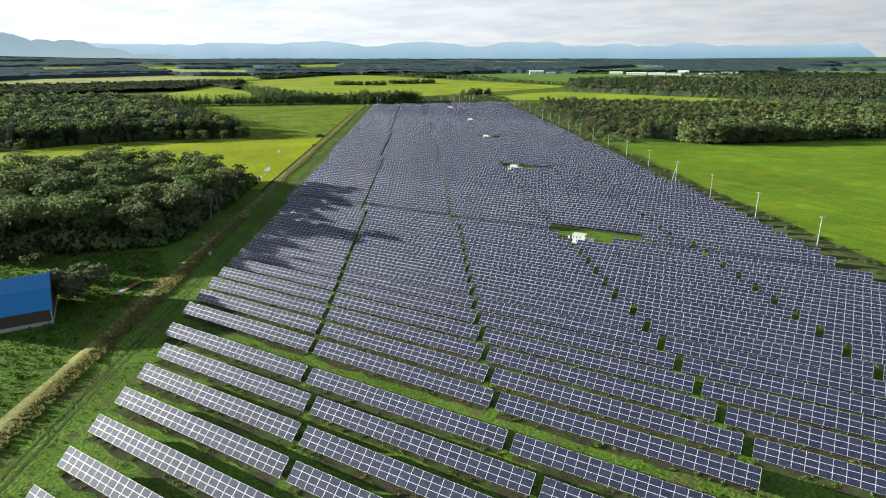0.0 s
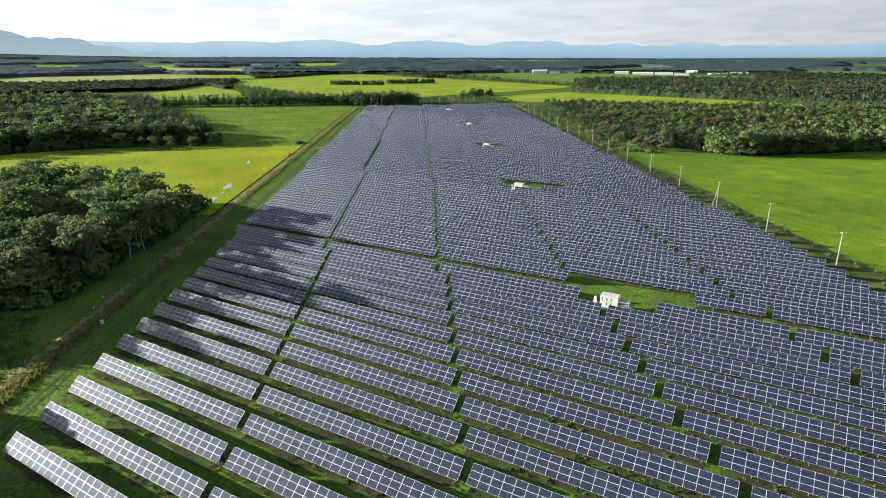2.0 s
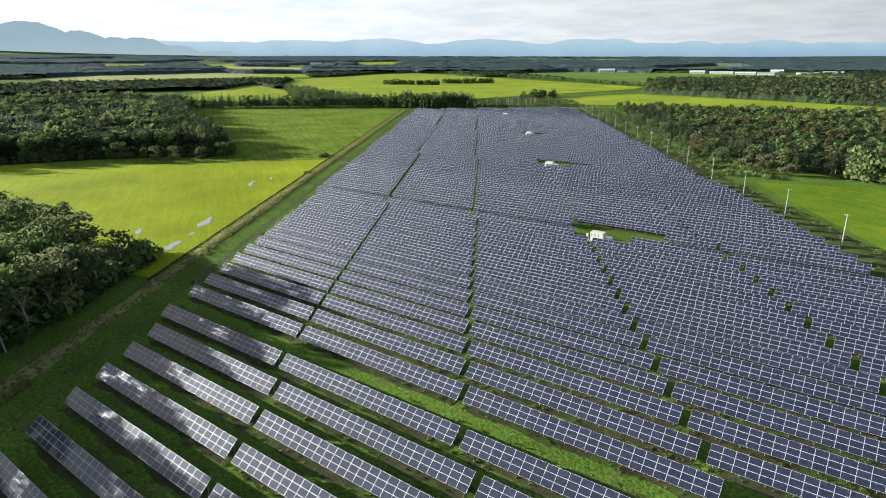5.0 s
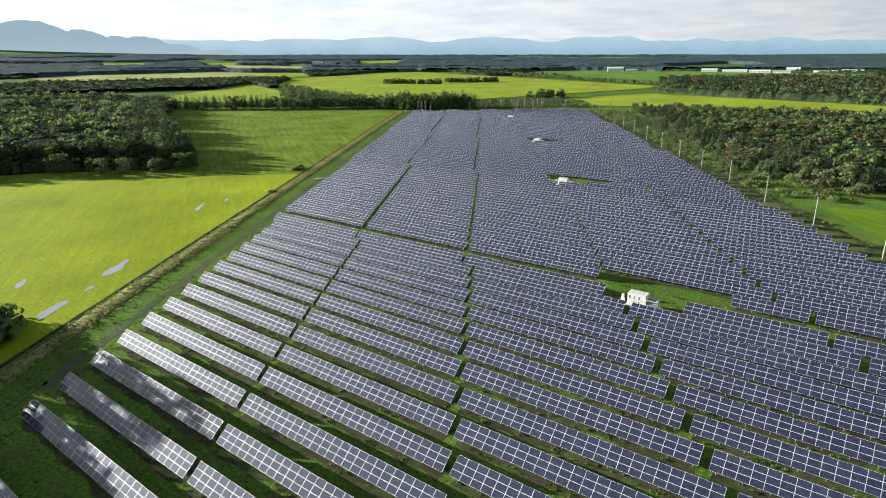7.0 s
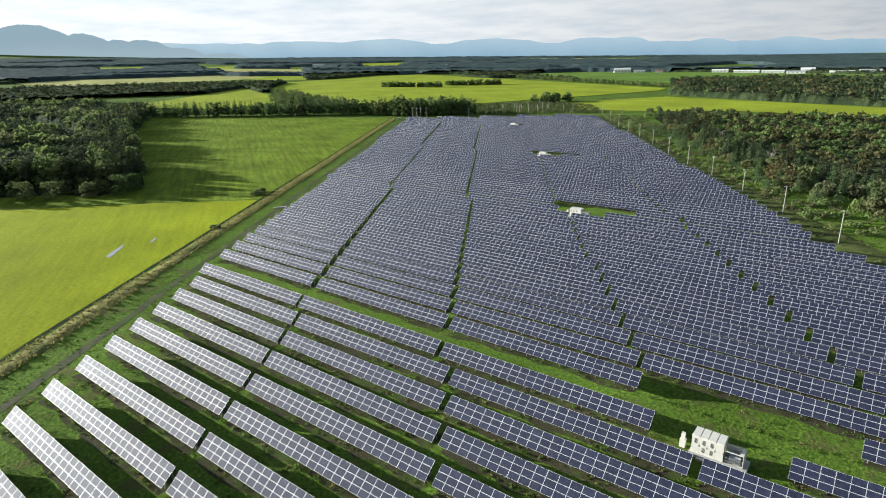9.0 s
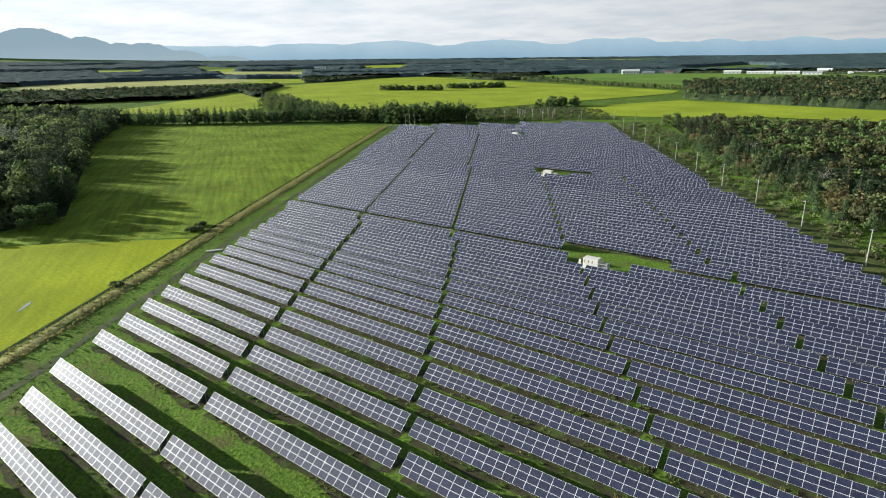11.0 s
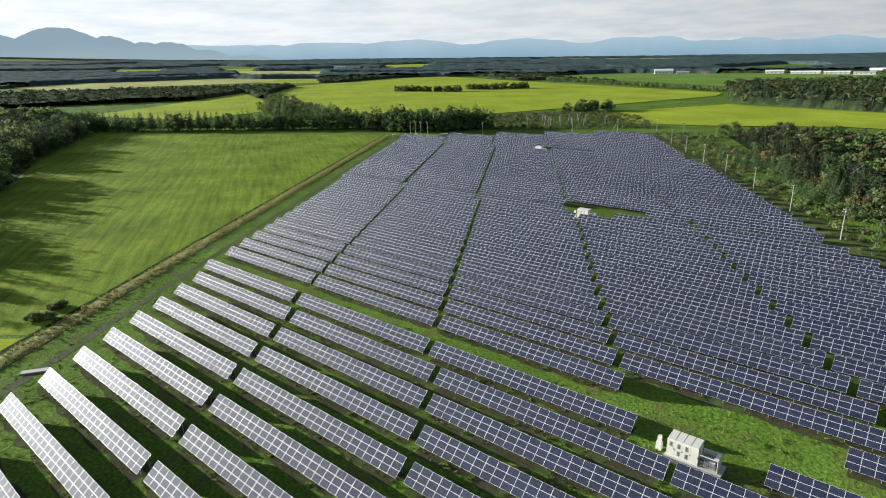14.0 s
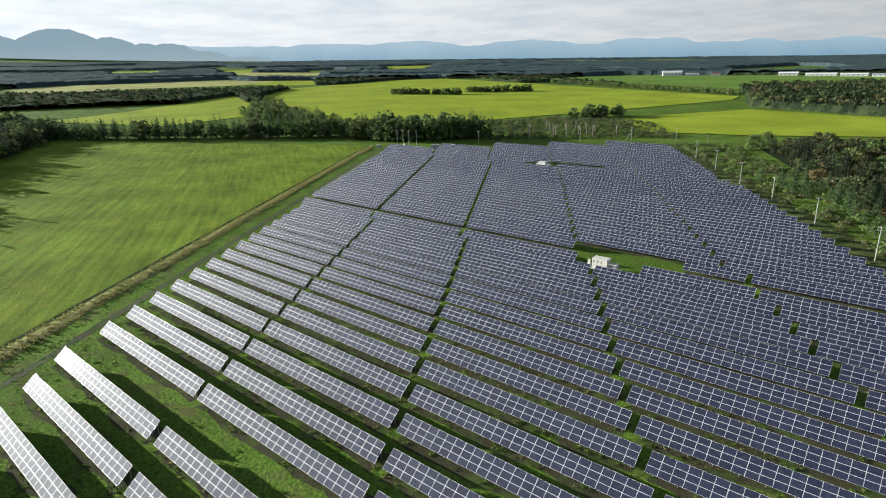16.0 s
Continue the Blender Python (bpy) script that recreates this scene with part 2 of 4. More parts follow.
def beam(a, b, w, h=None):
    """A square bar from a to b."""
    a, b = Vector(a), Vector(b)
    h = w if h is None else h
    q = (b - a).to_track_quat("Z", "Y").to_matrix()
    u, v = np.array(q @ Vector((w / 2, 0, 0))), np.array(q @ Vector((0, h / 2, 0)))
    a, b = np.array(a), np.array(b)
    return np.array([a - u - v, a + u - v, a + u + v, a - u + v, b - u - v, b + u - v, b + u + v, b - u + v]), BOX_FACES


def tube(points, radii, sides=7):
    """A tapered tube along points, as quads, closed by shrinking its last ring."""
    rings, n = [], len(points)
    for i, (p, r) in enumerate(zip(points, radii)):
        p = Vector(p)
        way = (Vector(points[min(i + 1, n - 1)]) - Vector(points[max(i - 1, 0)])).to_track_quat("Z", "Y").to_matrix()
        rings.append([np.array(p + way @ Vector((r * math.cos(a), r * math.sin(a), 0))) for a in np.linspace(0, 2 * math.pi, sides, endpoint=False)])
    faces = [(i * sides + j, i * sides + (j + 1) % sides, (i + 1) * sides + (j + 1) % sides, (i + 1) * sides + j) for i in range(n - 1) for j in range(sides)]
    return np.array(rings).reshape(-1, 3), np.array(faces)


def join(pieces):
    verts, faces, index, start = [], [], [], 0
    for piece in pieces:
        v, f = piece[0], piece[1]
        verts.append(v)
        faces.append(np.asarray(f) + start)
        index.append(np.full(len(f), piece[2] if len(piece) > 2 else 0) if not isinstance(piece[2] if len(piece) > 2 else 0, np.ndarray) else piece[2])
        start += len(v)
    return np.concatenate(verts), np.concatenate(faces), np.concatenate(index)


def mesh_of(name, pieces, mats, smooth=False):
    v, f, i = join(pieces)
    return quads(name, v, f, mats, i, smooth)


def thing(name, label, category, m=None, group="", kind=""):
    ob = tagged(new(name), label, category, group, kind)
    if m is not None:
        ob.matrix_basis = m
    return ob


def part(name, mesh, parent, label="", m=None):
    ob = new(name, mesh)
    ob.parent = parent
    if m is not None:
        ob.matrix_basis = m
    return tagged(ob, label)


def rise(x, y):
    """The land's height: level round the plant, rising a little towards the hills."""
    x, y = np.asarray(x, float) + 107, np.asarray(y, float) - 200
    d = np.maximum(0, np.hypot(x, y) - 750)
    side = np.degrees(np.arctan2(-x, y))
    return (0.006 * d + 2.2e-6 * d * d) * np.clip(1.15 + (side - 36.6) * 0.0185, 0.3, 2.2)


def sheet(name, corners, mat, lift, label, category):
    """A level piece of land with the given outline."""
    bm = bmesh.new()
    face = bm.faces.new([bm.verts.new((x, y, float(rise(x, y)) + lift)) for x, y in corners])
    face.normal_update()
    if face.normal.z < 0:
        face.normal_flip()
    bmesh.ops.triangulate(bm, faces=[face])
    me = bpy.data.meshes.new(name)
    bm.to_mesh(me)
    bm.free()
    me.materials.append(mat)
    return tagged(new(name, me), label, category, kind="structure")


# ---------------------------------------------------------------- plan of the plant
PITCH_Y, BLOCK_X, BLOCK_Y, TILT_DEG = 7.215, -73.3, 111.25, 40.0
MOD_W, MOD_H = 1.665, 1.02
SLOPE = MOD_H * 3
REACH, LIFT_Z, LOW = SLOPE * math.cos(radians(TILT_DEG)), SLOPE * math.sin(radians(TILT_DEG)), 0.95


def left_of(y):
    """The west border of the arrays."""
    return -121.5 + BLOCK_X / BLOCK_Y * (y - 80.9)


BLOCK_SHIFT = {-1: (0.6, 0.3), 0: (0.25, -0.47), 1: (0.7, -0.28), 2: (1.0, -0.07), 3: (1.1, 0.02), 4: (0.5, 0.4), 5: (-8.8, 14.8)}          # eastward and northward, by block
TABLE_SHIFT = {1: (0.0, 0.1, 0.05, -0.4, -0.5), 2: (-0.5, 0.5, 0.7, -0.2, -0.5), 3: (0.0, 0.25, 0.6, 0.2, 0.0), 4: (0.0, 1.1, 1.5, 1.0, 0.8)}          # of the tables within a row


def last_row(b):
    return 16 if b == 4 else 14


def row_start(b, k):
    east, north = BLOCK_SHIFT[b]
    return -121.5 + BLOCK_X * b - 4.549 * k - (3.0 if k == last_row(b) else 0.0) + east, 80.9 + BLOCK_Y * b + PITCH_Y * k + north


# ---------------------------------------------------------------- ground
def make_ground():
    radii = [0, 80, 200, 400, 600, 750, 850, 1000, 1300, 1700, 2200, 2900, 3800, 5000, 6400]
    around = 96
    verts, faces = [], []
    for r in radii:
        for a in np.linspace(0, 2 * math.pi, around, endpoint=False):
            x, y = -107 + r * math.cos(a), 200 + r * math.sin(a)
            verts.append((x, y, float(rise(x, y))))
    for i in range(len(radii) - 1):
        for j in range(around):
            k = (j + 1) % around
            faces.append((i * around + j, (i + 1) * around + j, (i + 1) * around + k, i * around + k))
    tagged(new("ground", quads("ground", verts, faces, [GRASS])), "rough green grassland reaching to the hills", "ground", kind="structure")


make_ground()


def strip(name, near, far, y0, y1, mat, lift, label, category, wobble=0.5, crest=0.0, side=0):
    """A band along the border at distances near to far outside it (side 0 west, 1 east)."""
    rng = np.random.default_rng(len(name) + int(abs(near) * 10))
    verts, faces, n = [], [], int((y1 - y0) / 6)
    for i in range(n + 1):
        y = y0 + (y1 - y0) * i / n
        for j in range(5):
            s = j / 4
            off = near + (far - near) * s + rng.uniform(-wobble, wobble)
            x = left_of(y) - off if side == 0 else left_of(y) + 209 + off
            verts.append((x, y, lift + crest * math.sin(math.pi * s) * rng.uniform(0.7, 1.2)))
    for i in range(n):
        for j in range(4):
            a = i * 5 + j
            faces.append((a, a + 1, a + 6, a + 5) if side else (a, a + 5, a + 6, a + 1))
    return tagged(new(name, quads(name, verts, faces, [mat], smooth=True)), label, category, kind="structure")


sheet("field_1", [(left_of(192) - 22.4, 192), (left_of(356) - 22.4, 356), (-352, 333), (-430, 255), (-640, 240), (-900, 200), (-600, 60), (-330, 150)], CROP, 0.03, "bright yellow-green ripening crop field", "field")
sheet("field_2", [(left_of(357.5) - 22.4, 357.5), (left_of(652) - 22.4, 652), (-850, 500), (-900, 340), (-640, 242), (-430, 257), (-352, 334.5)], HAY, 0.03, "green mown meadow with faint drill rows", "field")
sheet("field_3", [(40, 180), (-32, 288), (-108, 420), (-38, 440), (62, 528), (330, 700), (520, 330), (330, 60)], PASTURE, 0.03, "bright green pasture field", "field")
strip("service_track", 4.2, 6.8, 196, 655, DIRT, 0.03, "dark gravel service track along the arrays", "track", 0.4)
strip("wheel_rut", 5.6, 6.3, -20, 197, VERGE, 0.03, "worn wheel rut in the grass", "track", 0.15)
strip("wheel_rut", 7.5, 8.1, -20, 197, VERGE, 0.03, "worn wheel rut in the grass", "track", 0.15)
strip("bank", 14.5, 20.0, -20, 655, SCRUB, 0.02, "low bank of dry straw-coloured grass", "bank", 0.6, 0.35)
# flat strip in the wood floor's near-black, without depth
strip("field_ditch", 20.8, 22.0, 190, 655, FOREST_FLOOR, 0.03, "flat near-black strip along the field ditch", "ditch", 0.25)
strip("scrub_verge", 1.0, 17.0, 60, 760, VERGE, 0.02, "verge of dry brown scrub below the poles", "verge", 1.0, 0.5, 1)

PALE = ground_material("stubble", (0.26, 0.26, 0.09), (0.33, 0.33, 0.12), (0.40, 0.39, 0.16), (0.27, 0.30, 0.08), 0.4)
FAR_CROP = ground_material("far_crop", (0.18, 0.23, 0.020), (0.245, 0.30, 0.028), (0.30, 0.345, 0.036), (0.215, 0.265, 0.026), 0.4, (0.5, 0.75), 0.2, 0.3, 0.4)
# pasture green made duller and bluer, with distance haze in the colour
HAZED_PASTURE = ground_material("hazed_pasture", (0.075, 0.15, 0.028), (0.105, 0.19, 0.036), (0.15, 0.23, 0.045), (0.15, 0.21, 0.04), 0.3, (0.45, 0.65), 0.2, 0.0, 0.4)
FAR_FIELDS = (
    (FAR_CROP, "yellow-green crop field between woods", ((-961, 586), (-1013, 695), (-1197, 955), (-940, 832), (-816, 740), (-795, 642))),
    (FAR_CROP, "wide yellow-green crop field beyond the plant", ((-808, 737), (-910, 818), (-1134, 972), (-1300, 1150), (-1394, 1546), (-1342, 1682), (-1000, 1535), (-441, 1248), (-430, 1180), (-494, 996), (-556, 834), (-644, 793))),
    (HAZED_PASTURE, "bright green far pasture", ((-1051, 1774), (-950, 1990), (-470, 2030), (-150, 1900), (-140, 1640), (-321, 1610), (-487, 1418))),
    (FAR_CROP, "narrow yellow-green field between two woods", ((-450, 905), (-419, 978), (-378, 1050), (-262, 1010), (-120, 955), (77, 843), (72, 783), (-117, 855), (-249, 863), (-321, 831), (-389, 818))),
    (PALE, "pale stubble field between far woods", ((-1879, 766), (-1976, 938), (-1943, 1096), (-1904, 1345), (-1602, 1335), (-1552, 1170), (-1622, 971), (-1628, 761))),
    (FAR_CROP, "far pale green field", ((-3197, 1528), (-3091, 1705), (-2555, 1453), (-2654, 1324))),
    (FAR_CROP, "far pale green field", ((-2849, 1869), (-2761, 2006), (-2345, 1699), (-2386, 1615))),
    (PALE, "far field of pale stubble", ((-2519, 1743), (-2154, 1913), (-1732, 1550), (-1941, 1415))),
    (FAR_CROP, "narrow far green field", ((-1795, 1317), (-1597, 1444), (-1379, 1274), (-1438, 1220), (-1634, 1219))),
    (FAR_CROP, "far pale green field", ((-2572, 2655), (-2449, 2900), (-1892, 2201), (-1990, 2106))),
    (PALE, "far strip of pale stubble", ((-2464, 4019), (-1480, 4114), (-1345, 3720), (-2231, 3641))),
    (HAZED_PASTURE, "far green field beyond the farms", ((-90, 2500), (250, 2500), (260, 2100), (-60, 2150))),
)
for i, (mat, label, corners) in enumerate(FAR_FIELDS):
    sheet(f"field_{i + 4}", corners, mat, 0.5, label, "field")


STARTS, COLS = (0.0, 41.0, 82.2, 124.0, 167.2), (24, 24, 24, 25, 25)


def row_tables(b, k):
    """Starts, from the row's west end, and columns of the tables of one row."""
    starts = [a + c for a, c in zip(STARTS, TABLE_SHIFT.get(b, (0.0, 0.4, 0.5, 0.2, 0.2)))]
    cols = list(COLS)
    if b == 4 and k == 16:
        cols[2], starts[3] = 14, starts[3] + 1.0
    elif k == 14 and b != 4:
        starts[3], cols[3] = starts[3] + 17.0, 16
        starts[4], cols[4] = starts[4] + MOD_W, 24
    elif k == 0:
        starts[3], cols[3] = starts[3] + 30.5, 9
        starts[4], cols[4] = starts[4] + 3.9, 22
    elif k < 8 and b in (0, 2):
        cols[2], starts[3], cols[3] = 25, starts[3] + MOD_W, 24
    return list(zip(starts, cols))


def end_of(x):
    """Where the plant ends in the north."""
    return float(np.interp(x, (-520, -491, -470, -372, -342, -280), (616, 642, 668, 738, 754, 776)))


# soil brown, with the shade below the tables mixed into the colour
SHADED_SOIL = ground_material("bare_soil", (0.028, 0.026, 0.017), (0.058, 0.054, 0.032), (0.095, 0.088, 0.050), (0.065, 0.095, 0.025), 2.0, (0.50, 0.60))


def make_shaded_soil():
    """Brown soil and thin growth below each table, darkened for the shade there, with ragged borders."""
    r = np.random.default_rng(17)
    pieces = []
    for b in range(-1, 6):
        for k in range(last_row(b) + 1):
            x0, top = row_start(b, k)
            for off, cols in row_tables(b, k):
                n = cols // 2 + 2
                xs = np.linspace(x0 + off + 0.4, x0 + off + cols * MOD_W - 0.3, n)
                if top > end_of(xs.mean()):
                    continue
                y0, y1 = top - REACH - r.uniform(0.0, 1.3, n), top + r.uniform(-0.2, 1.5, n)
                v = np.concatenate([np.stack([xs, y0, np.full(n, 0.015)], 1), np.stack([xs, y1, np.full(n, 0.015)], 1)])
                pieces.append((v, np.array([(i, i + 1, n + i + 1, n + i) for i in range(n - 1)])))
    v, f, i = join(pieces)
    tagged(new("bare_soil", quads("bare_soil", v, f, [SHADED_SOIL], i)), "brown soil with painted shade under the solar tables", "soil", kind="stuff")


make_shaded_soil()

# ---------------------------------------------------------------- solar tables
def module_pieces(w, h, z0=0.0):
    """One framed module lying in the xy plane, its lower left corner at the origin."""
    e, d, t = 0.006, 0.027, 0.035
    lo, hi = np.array((e, e)), np.array((w - e, h - e))
    a, b, c, s = (lo[0], lo[1]), (hi[0], lo[1]), (hi[0], hi[1]), (lo[0], hi[1])
    outer = [a, b, c, s]
    inner = [(lo[0] + d, lo[1] + d), (hi[0] - d, lo[1] + d), (hi[0] - d, hi[1] - d), (lo[0] + d, hi[1] - d)]
    verts = [(*p, z0) for p in outer] + [(*p, z0 + t) for p in outer] + [(*p, z0 + t - 0.004) for p in inner]
    faces = [(0, 3, 2, 1)] + [(i, (i + 1) % 4, 4 + (i + 1) % 4, 4 + i) for i in range(4)]
    faces += [(4 + i, 4 + (i + 1) % 4, 8 + (i + 1) % 4, 8 + i) for i in range(4)]
    faces += [(8, 9, 10, 11)]
    index = [2] + [0] * 8 + [1]
    return np.array(verts, float), np.array(faces), np.array(index)


MODULE = module_pieces(MOD_W, MOD_H)
MODULE_MESH = quads("module", *MODULE[:2], [ALU, GLASS, BACKSHEET], MODULE[2])
PLANE = pose(0, 0, LOW, TILT_DEG)          # the table's plane: x along the row, y up the slope
PLANE_TURN = np.array(PLANE.to_3x3())


def array_mesh(cols):
    pieces = []
    for i in range(cols):
        for j in range(3):
            v = MODULE[0] + (i * MOD_W, j * MOD_H, 0)
            pieces.append((v, MODULE[1], MODULE[2]))
    v, f, i = join(pieces)
    return quads("module_surface", v, f, [ALU, GLASS, BACKSHEET], i)


def up_slope(x, s, drop=0.0):
    return PLANE @ Vector((x, s, -drop))


def trestle_mesh():
    """One steel trestle: a rafter on a front and a rear post with a brace."""
    f, r = up_slope(0, 0.95, 0.16), up_slope(0, SLOPE - 0.45, 0.16)
    pieces = [beam(up_slope(0, 0.08, 0.11), up_slope(0, SLOPE - 0.08, 0.11), 0.06, 0.10), beam((0, f.y, -0.2), f, 0.09), beam((0, r.y, -0.2), r, 0.09), beam((0, f.y, 0.35), (0, r.y, r.z - 0.25), 0.05)]
    return mesh_of("trestle", pieces, [STEEL])


TRESTLE = trestle_mesh()
KITS = {}


def table_kit(cols):
    if cols not in KITS:
        length = cols * MOD_W
        rails = [mesh_of("rail", [beam(up_slope(0.05, s, 0.035), up_slope(length - 0.05, s, 0.035), 0.06, 0.05)], [STEEL]) for s in (0.35, 1.2, 1.9, 2.75)]
        trestles = []
        count = max(2, round(length / 3.3))
        for i in range(count):
            v = np.array([tuple(q.co) for q in TRESTLE.vertices]) + (0.8 + (length - 1.6) * i / (count - 1), 0, 0)
            trestles.append((v, np.array([tuple(p.vertices) for p in TRESTLE.polygons])))
        KITS[cols] = array_mesh(cols), rails, mesh_of("trestles", trestles, [STEEL])
    return KITS[cols]


def solar_table(x, y, cols, apart):
    """A table of three rows of landscape modules whose lower west corner stands at x, y."""
    field, rails, trestles = table_kit(cols)
    ob = thing("solar_table", "ground-mounted solar table of dark blue framed modules on grass", "solar table", pose(x, y, 0), "solar tables of the plant")
    if apart:
        for i in range(cols):
            for j in range(3):
                part("module", MODULE_MESH, ob, "", PLANE @ pose(i * MOD_W, j * MOD_H, 0))
    else:
        tagged(part("module_surface", field, ob, "", PLANE), kind="stuff")
    tagged(part("substructure", trestles, ob, "galvanised steel trestles"), kind="stuff")
    for rail in (rails if apart else rails[:1] + rails[3:]):
        part("rail", rail, ob)


def make_arrays():
    far = []
    for b in range(-1, 6):
        for k in range(last_row(b) + 1):
            x0, top = row_start(b, k)
            if top < -5:
                continue
            for i, (off, cols) in enumerate(row_tables(b, k)):
                x = x0 + off
                if top > end_of(x + cols * MOD_W / 2):
                    continue
                if top < 455:
                    solar_table(x, top - REACH, cols, i in (1, 2) and 60 < top < 310)
                else:
                    far.append((x, top - REACH, cols))
    pieces = []
    for x, y, cols in far:
        me = table_kit(cols)[0]
        v, f, i = np.empty(len(me.vertices) * 3, np.float32), np.empty(len(me.loops), np.int32), np.empty(len(me.polygons), np.int32)
        me.vertices.foreach_get("co", v)
        me.loops.foreach_get("vertex_index", f)
        me.polygons.foreach_get("material_index", i)
        pieces.append((v.reshape(-1, 3) @ PLANE_TURN.T + (x, y, LOW), f.reshape(-1, 4), i))
    v, f, i = join(pieces)
    tagged(new("distant_solar_tables", quads("distant_solar_tables", v, f, [ALU, GLASS, BACKSHEET], i)), "far rows of dark blue solar tables", "solar tables", kind="stuff")


make_arrays()


# ---------------------------------------------------------------- trees
def leaf_cloud(rng, centres, radii, count, size, flat=0.75, stray=0.38, under=0.25):
    """Leaf clumps: small quads spread over lobes, facing outward at random."""
    which = rng.integers(0, len(centres), count)
    d = rng.normal(size=(count, 3))
    d /= np.linalg.norm(d, axis=1, keepdims=True)
    d[:, 2] = np.abs(d[:, 2]) * np.where(rng.random(count) > under, 1, -1)
    at = np.asarray(centres)[which] + d * np.asarray(radii)[which][:, None] * rng.uniform(0.72, 1.08, (count, 1)) * (1, 1, flat)
    face = d + rng.normal(scale=stray, size=(count, 3))
    face /= np.linalg.norm(face, axis=1, keepdims=True)
    u = np.cross(face, rng.normal(size=(count, 3)))
    u /= np.linalg.norm(u, axis=1, keepdims=True)
    w = np.cross(face, u)
    s = size * rng.uniform(0.6, 1.25, (count, 1))
    u, w = u * s, w * s * rng.uniform(0.5, 0.9, (count, 1))
    verts = np.stack([at - u - w * 0.6, at + u * 0.8 - w, at + u + w * 0.7, at - u * 0.7 + w], 1).reshape(-1, 3)
    return verts, np.arange(count * 4).reshape(-1, 4)


def broad_tree(seed, height, spread, leaves, size, trunk_sides=7, limbs=6, bare=0.28, lean=0.4, skirt=0, under=0.25, stray=0.38):
    rng = np.random.default_rng(seed)
    top = np.array((rng.normal(0, lean), rng.normal(0, lean), height * 0.72))
    wood = [tube([(0, 0, -0.3), top * 0.35 + rng.normal(0, 0.15, 3), top * 0.7, top], [height * 0.022, height * 0.017, height * 0.011, 0.04], trunk_sides)]
    centres, radii = [top + (0, 0, height * 0.08)], [spread * 0.55]
    for i in range(limbs):
        a = i * 2.4 + rng.uniform(-0.4, 0.4)
        base = top * rng.uniform(0.42, 0.8)
        tip = np.array((math.cos(a) * spread * rng.uniform(0.45, 0.8), math.sin(a) * spread * rng.uniform(0.45, 0.8), height * rng.uniform(bare + 0.22, 0.88)))
        if trunk_sides:
            wood.append(tube([base, (base + tip) / 2 + (0, 0, 0.3), tip], [height * 0.009, height * 0.006, 0.03], 5))
        centres.append(tip)
        radii.append(spread * rng.uniform(0.30, 0.48))
    for _ in range(limbs * 2):
        a, r = rng.uniform(0, 6.28), spread * rng.uniform(0.15, 0.85)
        centres.append((math.cos(a) * r, math.sin(a) * r, height * rng.uniform(bare + 0.2, 0.9) - 0.22 * r))
        radii.append(spread * rng.uniform(0.22, 0.38))
    for i in range(skirt):
        a, r = i * 6.28 / skirt + rng.uniform(-0.4, 0.4), spread * rng.uniform(0.45, 0.75)
        centres.append((math.cos(a) * r, math.sin(a) * r, height * rng.uniform(0.08, 0.30)))
        radii.append(spread * rng.uniform(0.32, 0.44))
    return join([(w[0], w[1]) for w in wood])[:2], leaf_cloud(rng, centres, radii, leaves, size, 0.75, stray, under)


def conifer(seed, height, spread, leaves, size):
    rng = np.random.default_rng(seed)
    wood = tube([(0, 0, -0.3), (0, 0, height * 0.5), (0, 0, height * 0.97)], [height * 0.018, height * 0.011, 0.03], 6)
    t = np.sqrt(rng.random(leaves))
    a = rng.uniform(0, 6.28, leaves)
    tier = 1 + 0.22 * np.sin(t * 38 + seed) + rng.normal(0, 0.12, leaves)
    r = spread * t * tier * (0.55 + 0.45 * rng.random(leaves))
    z = height * (1.0 - 0.86 * t) - 0.12 * r
    at = np.stack([r * np.cos(a), r * np.sin(a), z], 1)
    out = np.stack([np.cos(a), np.sin(a), np.full(leaves, -0.35)], 1)
    across = np.stack([-np.sin(a), np.cos(a), rng.normal(0, 0.3, leaves)], 1)
    s = size * rng.uniform(0.6, 1.2, (leaves, 1))
    verts = np.stack([at - across * s * 0.5, at + out * s * 0.5 - across * s * 0.3, at + out * s * 1.2, at + across * s * 0.5], 1).reshape(-1, 3)
    return wood, (verts, np.arange(leaves * 4).reshape(-1, 4))


def tree_thing(name, wood, crown, bark, leaf, label, category, m, group=""):
    ob = thing(name, label, category, m, group)
    part("trunk", quads("trunk", *wood, [bark], smooth=True), ob)
    part("crown", quads("crown", *crown, [leaf]), ob)
    return ob


def inside(x, y, corners):
    n, hit = len(corners), False
    for i in range(n):
        (ax, ay), (bx, by) = corners[i], corners[i - 1]
        if (ay > y) != (by > y) and x < (bx - ax) * (y - ay) / (by - ay) + ax:
            hit = not hit
    return hit


def spots(rng, corners, gap, jitter=0.45):
    """Uneven tree places within an outline."""
    xs, ys = [c[0] for c in corners], [c[1] for c in corners]
    made = []
    for i, y in enumerate(np.arange(min(ys), max(ys), gap * 0.87)):
        for x in np.arange(min(xs) + (i % 2) * gap / 2, max(xs), gap):
            p = x + rng.uniform(-jitter, jitter) * gap, y + rng.uniform(-jitter, jitter) * gap
            if inside(*p, corners):
                made.append(p)
    return made


